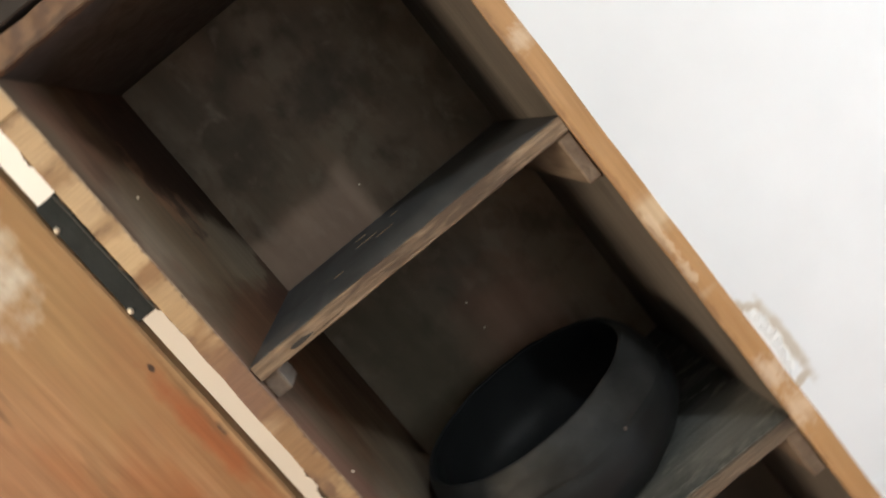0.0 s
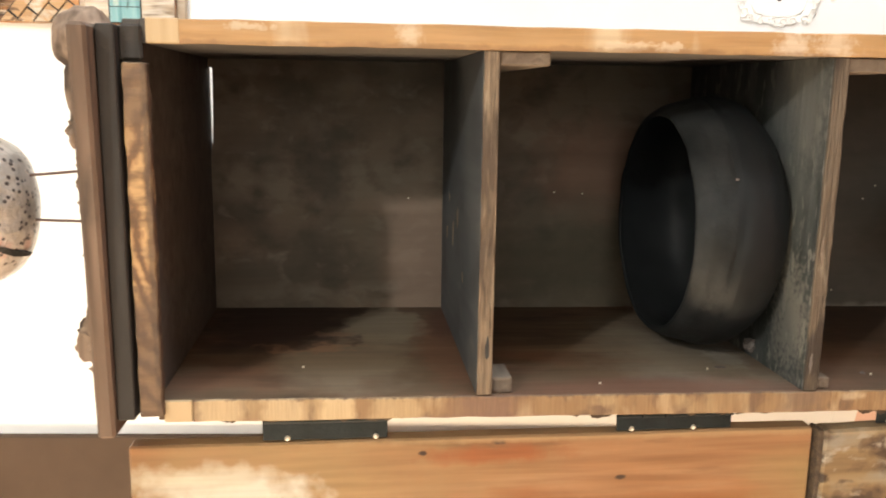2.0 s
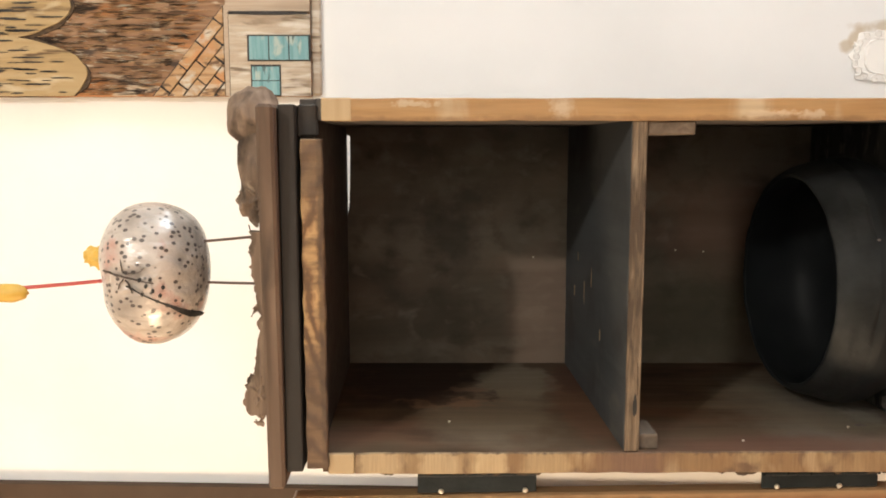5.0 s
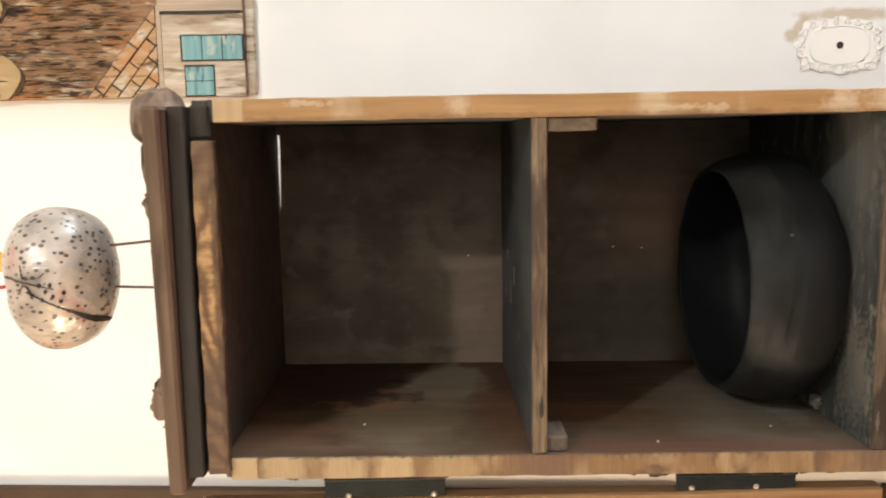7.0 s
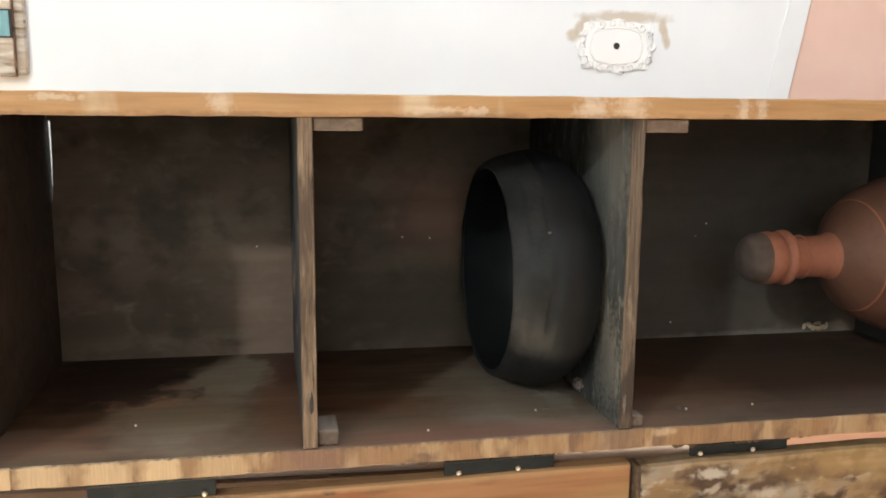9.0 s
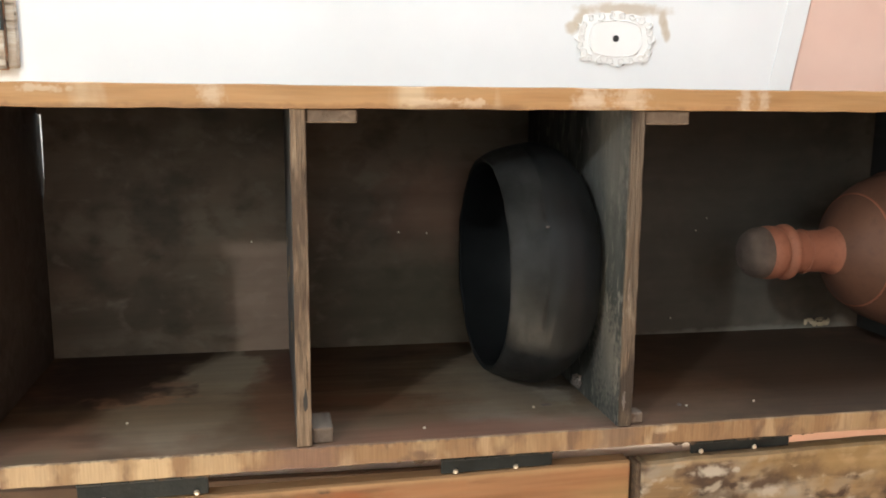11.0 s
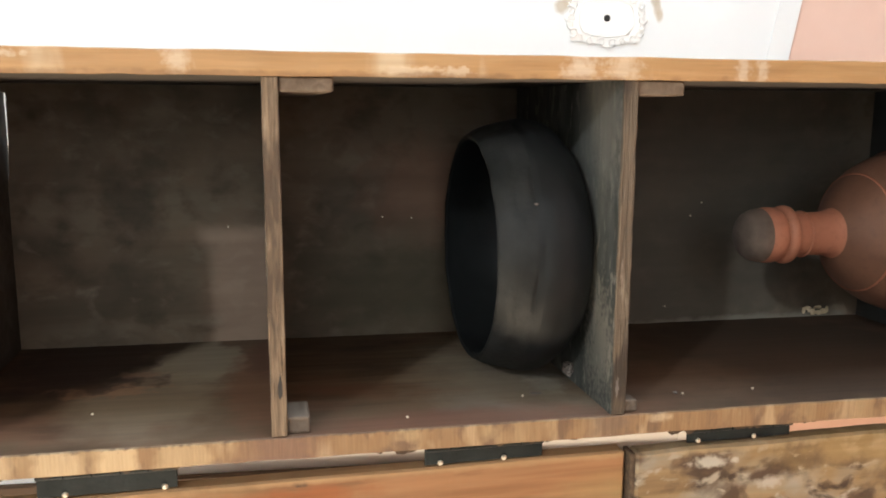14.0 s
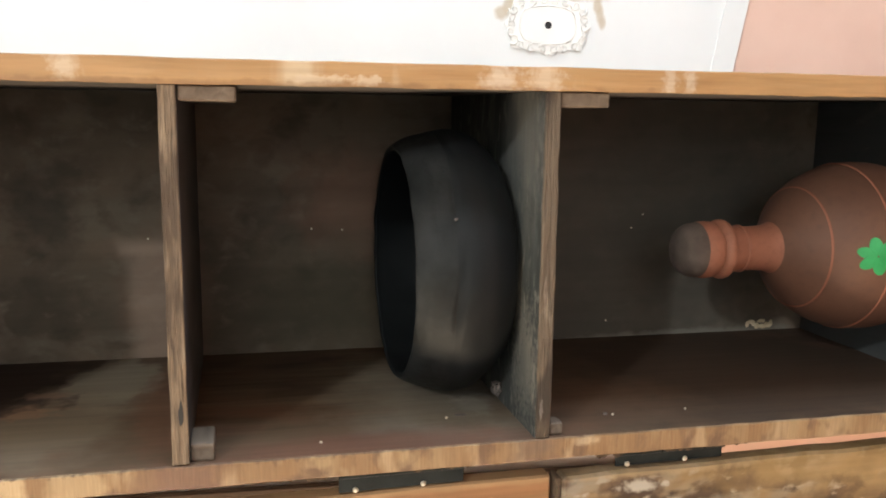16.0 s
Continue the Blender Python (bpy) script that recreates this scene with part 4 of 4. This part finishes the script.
def ribbon(points, widths, out=0.0026):
    bm = bmesh.new()
    rows = []
    for i, (x, z) in enumerate(points):
        a, b = points[max(i - 1, 0)], points[min(i + 1, len(points) - 1)]
        d = Vector((b[0] - a[0], b[1] - a[1])).normalized()
        n = Vector((-d.y, d.x)) * widths[i]
        rows.append([bm.verts.new(on_bird(x + n.x, z + n.y, out)), bm.verts.new(on_bird(x - n.x, z - n.y, out))])
    for a, b in zip(rows, rows[1:]):
        bm.faces.new((a[0], a[1], b[1], b[0]))
    ex = bmesh.ops.extrude_face_region(bm, geom=bm.faces[:])
    for g in ex["geom"]:
        if isinstance(g, bmesh.types.BMVert):
            g.co.y += 0.006
    return bm


part("crack", ribbon([(0.004, 1.686), (-0.0074, 1.665), (-0.018, 1.6465), (-0.025, 1.638), (-0.030, 1.632), (-0.034, 1.627)], [0.0003, 0.0006, 0.0012, 0.0026, 0.0032, 0.0014], 0.0012), "black", bird, "dark open crack")
random.seed(17)
for k in range(5):
    # fine creases that fan out from the neck
    a, ln = 0.35 + 2 * math.pi * k / 5 + random.uniform(-0.2, 0.2), random.uniform(0.012, 0.024)
    pts = [(0.0132 + ln * q * math.sin(a) + 0.0015 * math.sin(7 * q + k), 1.688 - ln * q * math.cos(a)) for q in (0.12, 0.3, 0.5, 0.75, 1.0)]
    part("crease", ribbon(pts, [0.0003, 0.0003, 0.0002, 0.0002, 0.0001], 0.0006), "stopper", bird)
part("wing_line", ribbon([(0.016, 1.728), (0.017, 1.712), (0.014, 1.694), (0.010, 1.676), (0.006, 1.660)], [0.0003, 0.0006, 0.0008, 0.0005, 0.0002], 0.0008), "stopper", bird, "dark painted seam")
for z, x in ((1.667, 0.004), (1.661, -0.001), (1.663, 0.010), (1.655, -0.006), (1.652, 0.002), (1.673, 0.010), (1.671, -0.004)):
    part("spot", ribbon([(x - 0.0022, z), (x - 0.0009, z), (x + 0.0009, z), (x + 0.0022, z)], [0.0003, 0.0013, 0.0013, 0.0003], 0.0008), "black", bird)
part("leg", rod([(0.040, 0.08, 1.636), (0.043, 0.079, 1.60), (0.047, 0.078, 1.558)], 0.0014), "wire_dark", bird, "thin dark wire leg")
part("leg", rod([(-0.001, 0.08, 1.628), (-0.002, 0.079, 1.60), (-0.003, 0.078, 1.558)], 0.0014), "wire_dark", bird, "thin dark wire leg")
part("neck", rod([(0.003, 0.072, 1.715), (0.0, 0.068, 1.755), (-0.003, 0.064, 1.80)], 0.0019), "wire_red", bird, "thin red neck wire")
part("head", lump(-0.008, 0.062, 1.817, 0.0095, 0.009, 0.022, 0.12, 2, 3, 3), "yellow", bird, "yellow painted head", smooth=True)
part("tail_tuft", lump(0.024, 0.095, 1.737, 0.011, 0.007, 0.012, 0.5, 2.5, 6, 3), "yellow", bird, "small ochre tuft")

# ---- on the wall ----
PX0, PZ0, PY = 0.205, 1.555, 0.434
plaque = thing("carved_plaque", PX0, WALL, PZ0, "carved and painted wooden relief with a house, bricks and a tree", "plaque")
part("slab", worn_box(PX0, 0.43, PY, WALL - 0.001, PZ0, 2.12, 30, 0.0012, 0.002, 30), "relief_brown", plaque, "rough carved brown ground")

part("backing", worn_box(PX0 + 0.002, 0.43, 0.4405, WALL - 0.001, 1.541, 1.5565, 24, 0.0010, 0.003, 30), "relief_house", plaque, "pale backing board below the carving")


def clip(poly, a, b):
    """Keep what lies left of the line a to b."""
    out = []
    side = lambda p: (b[0] - a[0]) * (p[1] - a[1]) - (b[1] - a[1]) * (p[0] - a[0])
    for i, p in enumerate(poly):
        q = poly[(i + 1) % len(poly)]
        sp, sq = side(p), side(q)
        if sp >= 0:
            out.append(p)
        if sp * sq < 0:
            k = sp / (sp - sq)
            out.append((p[0] + k * (q[0] - p[0]), p[1] + k * (q[1] - p[1])))
    return out


def relief(outline, name, material, height, label="", y=PY):
    outline = clip(outline, (PX0 + 0.0008, 2.3), (PX0 + 0.0008, 1.4))
    return part(name, prism(outline, y - height, y + 0.001), material, plaque, label)


relief(blob_outline(0.236, 1.985, 0.0525, 0.1205, 60, 0.04, 1.2), "tree_outline", "chip", 0.0025, "dark carved outline")
relief(blob_outline(0.332, 1.985, 0.0495, 0.1025, 60, 0.04, 4.2), "tree_outline", "chip", 0.0022, "dark carved outline")
relief(blob_outline(0.236, 1.985, 0.050, 0.118, 60, 0.03, 1), "tree", "relief_tan", 0.005, "tan carved tree trunk")
relief(blob_outline(0.332, 1.985, 0.047, 0.100, 60, 0.03, 4), "tree", "relief_tan", 0.0045, "tan carved tree trunk")
random.seed(11)
for i in range(120):
    x, z = random.uniform(0.208, 0.37), random.uniform(1.875, 2.06)
    if ((x - 0.236) / 0.046) ** 2 + ((z - 1.985) / 0.105) ** 2 < 1 or ((x - 0.332) / 0.043) ** 2 + ((z - 1.985) / 0.09) ** 2 < 1:
        relief(blob_outline(x, z, random.uniform(0.0005, 0.0013), random.uniform(0.006, 0.022), 18, 0.2, i), "crack", "black", 0.0056, "dark carved crack")
def strokes(name, material, count, seed, height, label, x0, x1, z0, z1, length, thick):
    """Many shallow gouges and ridges along the grain of the carved ground, as one sheet."""
    random.seed(seed)
    bm = bmesh.new()
    for _ in range(count):
        x, z, ln, th = random.uniform(x0, x1), random.uniform(z0, z1), random.uniform(0.3, 1) * length, random.uniform(0.4, 1) * thick
        if z - ln < z0 or (x - 0.206) * 0.87 + z < 1.79 or (((x - 0.236) / 0.053) ** 2 + ((z - 1.985) / 0.121) ** 2 < 1) or (((x - 0.332) / 0.05) ** 2 + ((z - 1.985) / 0.103) ** 2 < 1):
            continue
        rows = []
        for k in range(6):
            q = k / 5
            w = th * math.sin(math.pi * min(max(q, 0.06), 0.94))
            cx = x + 0.0016 * noise.noise(Vector((x * 300, z * 40 + q * 2, seed)))
            zz = z - ln / 2 + ln * q
            rows.append([bm.verts.new((cx - w, PY + 0.0008, zz)), bm.verts.new((cx, PY - height * math.sin(math.pi * min(max(q, 0.1), 0.9)), zz)), bm.verts.new((cx + w, PY + 0.0008, zz))])
        for a, b in zip(rows, rows[1:]):
            bm.faces.new((a[0], a[1], b[1], b[0]))
            bm.faces.new((a[1], a[2], b[2], b[1]))
    ob = part(name, bm, material, plaque, label)
    tagged(ob, kind="stuff")


strokes("carving", "relief_brick", 420, 21, 0.0022, "orange-brown carved ridges", 0.208, 0.36, 1.68, 2.0, 0.03, 0.0016)
strokes("rubbed_carving", "relief_house", 260, 22, 0.0020, "pale rubbed ridges", 0.208, 0.36, 1.68, 2.0, 0.022, 0.0009)
strokes("gouging", "chip", 420, 23, 0.0024, "dark gouges", 0.208, 0.36, 1.68, 2.0, 0.034, 0.0012)
# triangle of slanting bricks beside the house
tri_ = [(0.206, 1.778), (0.206, 1.676), (0.33, 1.676)]
tri_ccw = tri_ if ((tri_[1][0] - tri_[0][0]) * (tri_[2][1] - tri_[0][1]) - (tri_[1][1] - tri_[0][1]) * (tri_[2][0] - tri_[0][0])) > 0 else tri_[::-1]
relief(tri_ccw, "brick_ground", "black", 0.0012, "dark joints between bricks")
hx, hz = tri_[2][0] - tri_[0][0], tri_[2][1] - tri_[0][1]
hl = math.hypot(hx, hz)
hx, hz = hx / hl, hz / hl
nx, nz = -abs(hz), -abs(hx)
for row in range(6):
    for col in range(7):
        o = 0.0017 + row * 0.0165
        s = col * 0.040 - 0.02 + (row % 2) * 0.019
        quad = []
        for ds, dn in ((0, 0), (0.0374, 0), (0.0374, 0.0142), (0, 0.0142)):
            quad.append((tri_[0][0] + hx * (s + ds) + nx * (o + dn) , tri_[0][1] + hz * (s + ds) + nz * (o + dn)))
        for i in range(3):
            quad = clip(quad, tri_ccw[i], tri_ccw[(i + 1) % 3]) if quad else quad
        if len(quad) > 2:
            area = abs(sum(p[0] * q[1] - q[0] * p[1] for p, q in zip(quad, quad[1:] + quad[:1]))) / 2
            if area > 4e-6:
                quad = [(px + 0.0011 * noise.noise(Vector((px * 400, pz * 400, 1))), pz + 0.0011 * noise.noise(Vector((px * 400, pz * 400, 7)))) for px, pz in quad]
                relief(quad, "brick", "relief_brick", 0.003 + 0.0006 * ((row * 7 + col) % 3))
relief([(0.2055, 1.5555), (0.318, 1.5555), (0.318, 1.668), (0.2055, 1.668)], "house", "relief_house", 0.004, "pale carved house front")
relief([(0.322, 1.5555), (0.36, 1.5555), (0.36, 1.672), (0.322, 1.672)], "roof", "relief_roof", 0.005, "grey carved roof")
relief(blob_outline(0.3195, 1.612, 0.0022, 0.056, 40, 0.08, 2), "roof_line", "black", 0.0062, "dark carved eave line")
relief([(0.2055, 1.6685), (0.33, 1.6685), (0.33, 1.6745), (0.2055, 1.6745)], "corner_post", "relief_roof", 0.0048, "grey carved corner post")
for x0, x1, z0, z1, n, ax in ((0.256, 0.288, 1.557, 1.641, 3, 1), (0.207, 0.247, 1.599, 1.637, 2, 0)):
    fr = relief([(x0 - 0.002, z0 - 0.002), (x1 + 0.002, z0 - 0.002), (x1 + 0.002, z1 + 0.002), (x0 - 0.002, z1 + 0.002)], "window", "black", 0.0046, "dark window frame with turquoise panes")
    for k in range(n):
        if ax:
            a, b = z0 + (z1 - z0) * k / n + 0.0008, z0 + (z1 - z0) * (k + 1) / n - 0.0008
            o = [(x0, a), (x1, a), (x1, b), (x0, b)]
        else:
            a, b = x0 + (x1 - x0) * k / n + 0.0006, x0 + (x1 - x0) * (k + 1) / n - 0.0006
            o = [(a, z0), (b, z0), (b, z1), (a, z1)]
        part("pane", prism(o, PY - 0.0056, PY - 0.0040), "turquoise", fr, "turquoise painted pane")

RX, RZ = 0.2635, 0.714
ros = thing("wall_rosette", RX, WALL, RZ, "ornate white plaster rosette with a hole in its middle", "rosette")


def rosette_outline(k, wob):
    out = []
    for i in range(96):
        a = 2 * math.pi * i / 96
        s = 1 + wob * math.cos(8 * a) + wob * 0.7 * math.cos(16 * a + 0.6) + 0.02 * noise.noise(Vector((math.cos(a) * 5, math.sin(a) * 5, 1)))
        c, d = math.cos(a), math.sin(a)
        r = (abs(c) ** 3 + abs(d) ** 3) ** (-1 / 3)
        out.append((RX + 0.041 * k * s * c * r, RZ + 0.066 * k * s * d * r))
    return out


part("plate", prism(rosette_outline(0.92, 0.05), WALL - 0.0014, WALL - 0.0005), "trim", ros)
part("raised_panel", prism(rosette_outline(0.60, 0.012), WALL - 0.0020, WALL - 0.0013), "trim", ros)
hb = lathe([(0, 0.0003), (0.0050, 0.0003), (0.0050, -0.0012), (0, -0.0012)], 0, 0, 20)
for v in hb.verts:
    v.co = Vector((RX + v.co.x, WALL - 0.0021 - v.co.z, RZ + v.co.y))
part("hole", hb, "black", ros, "dark round hole")
ring = [(x, WALL - 0.0017, z) for x, z in rosette_outline(0.64, 0.012)]
part("moulding", rod(ring[::3] + ring[:1], 0.0008, 6), "trim", ros, smooth=True)
random.seed(31)
for i in range(22):
    # small leaf scrolls round the border
    a = 2 * math.pi * (i + 0.5) / 22
    r = (abs(math.cos(a)) ** 3 + abs(math.sin(a)) ** 3) ** (-1 / 3)
    cx, cz = RX + 0.0335 * r * math.cos(a), RZ + 0.0555 * r * math.sin(a)
    turn, a0, size = (1 if i % 2 else -1), random.uniform(0, 6.3), random.uniform(0.0055, 0.0085)
    pts = []
    for k in range(15):
        q = k / 14
        rr = size * (1 - 0.8 * q)
        pts.append((cx + rr * math.cos(a0 + turn * 7.5 * q), WALL - 0.002, cz + rr * math.sin(a0 + turn * 7.5 * q)))
    part("scroll", rod(pts, [0.0009 - 0.0004 * k / 14 for k in range(15)], 6), "trim", ros, smooth=True)
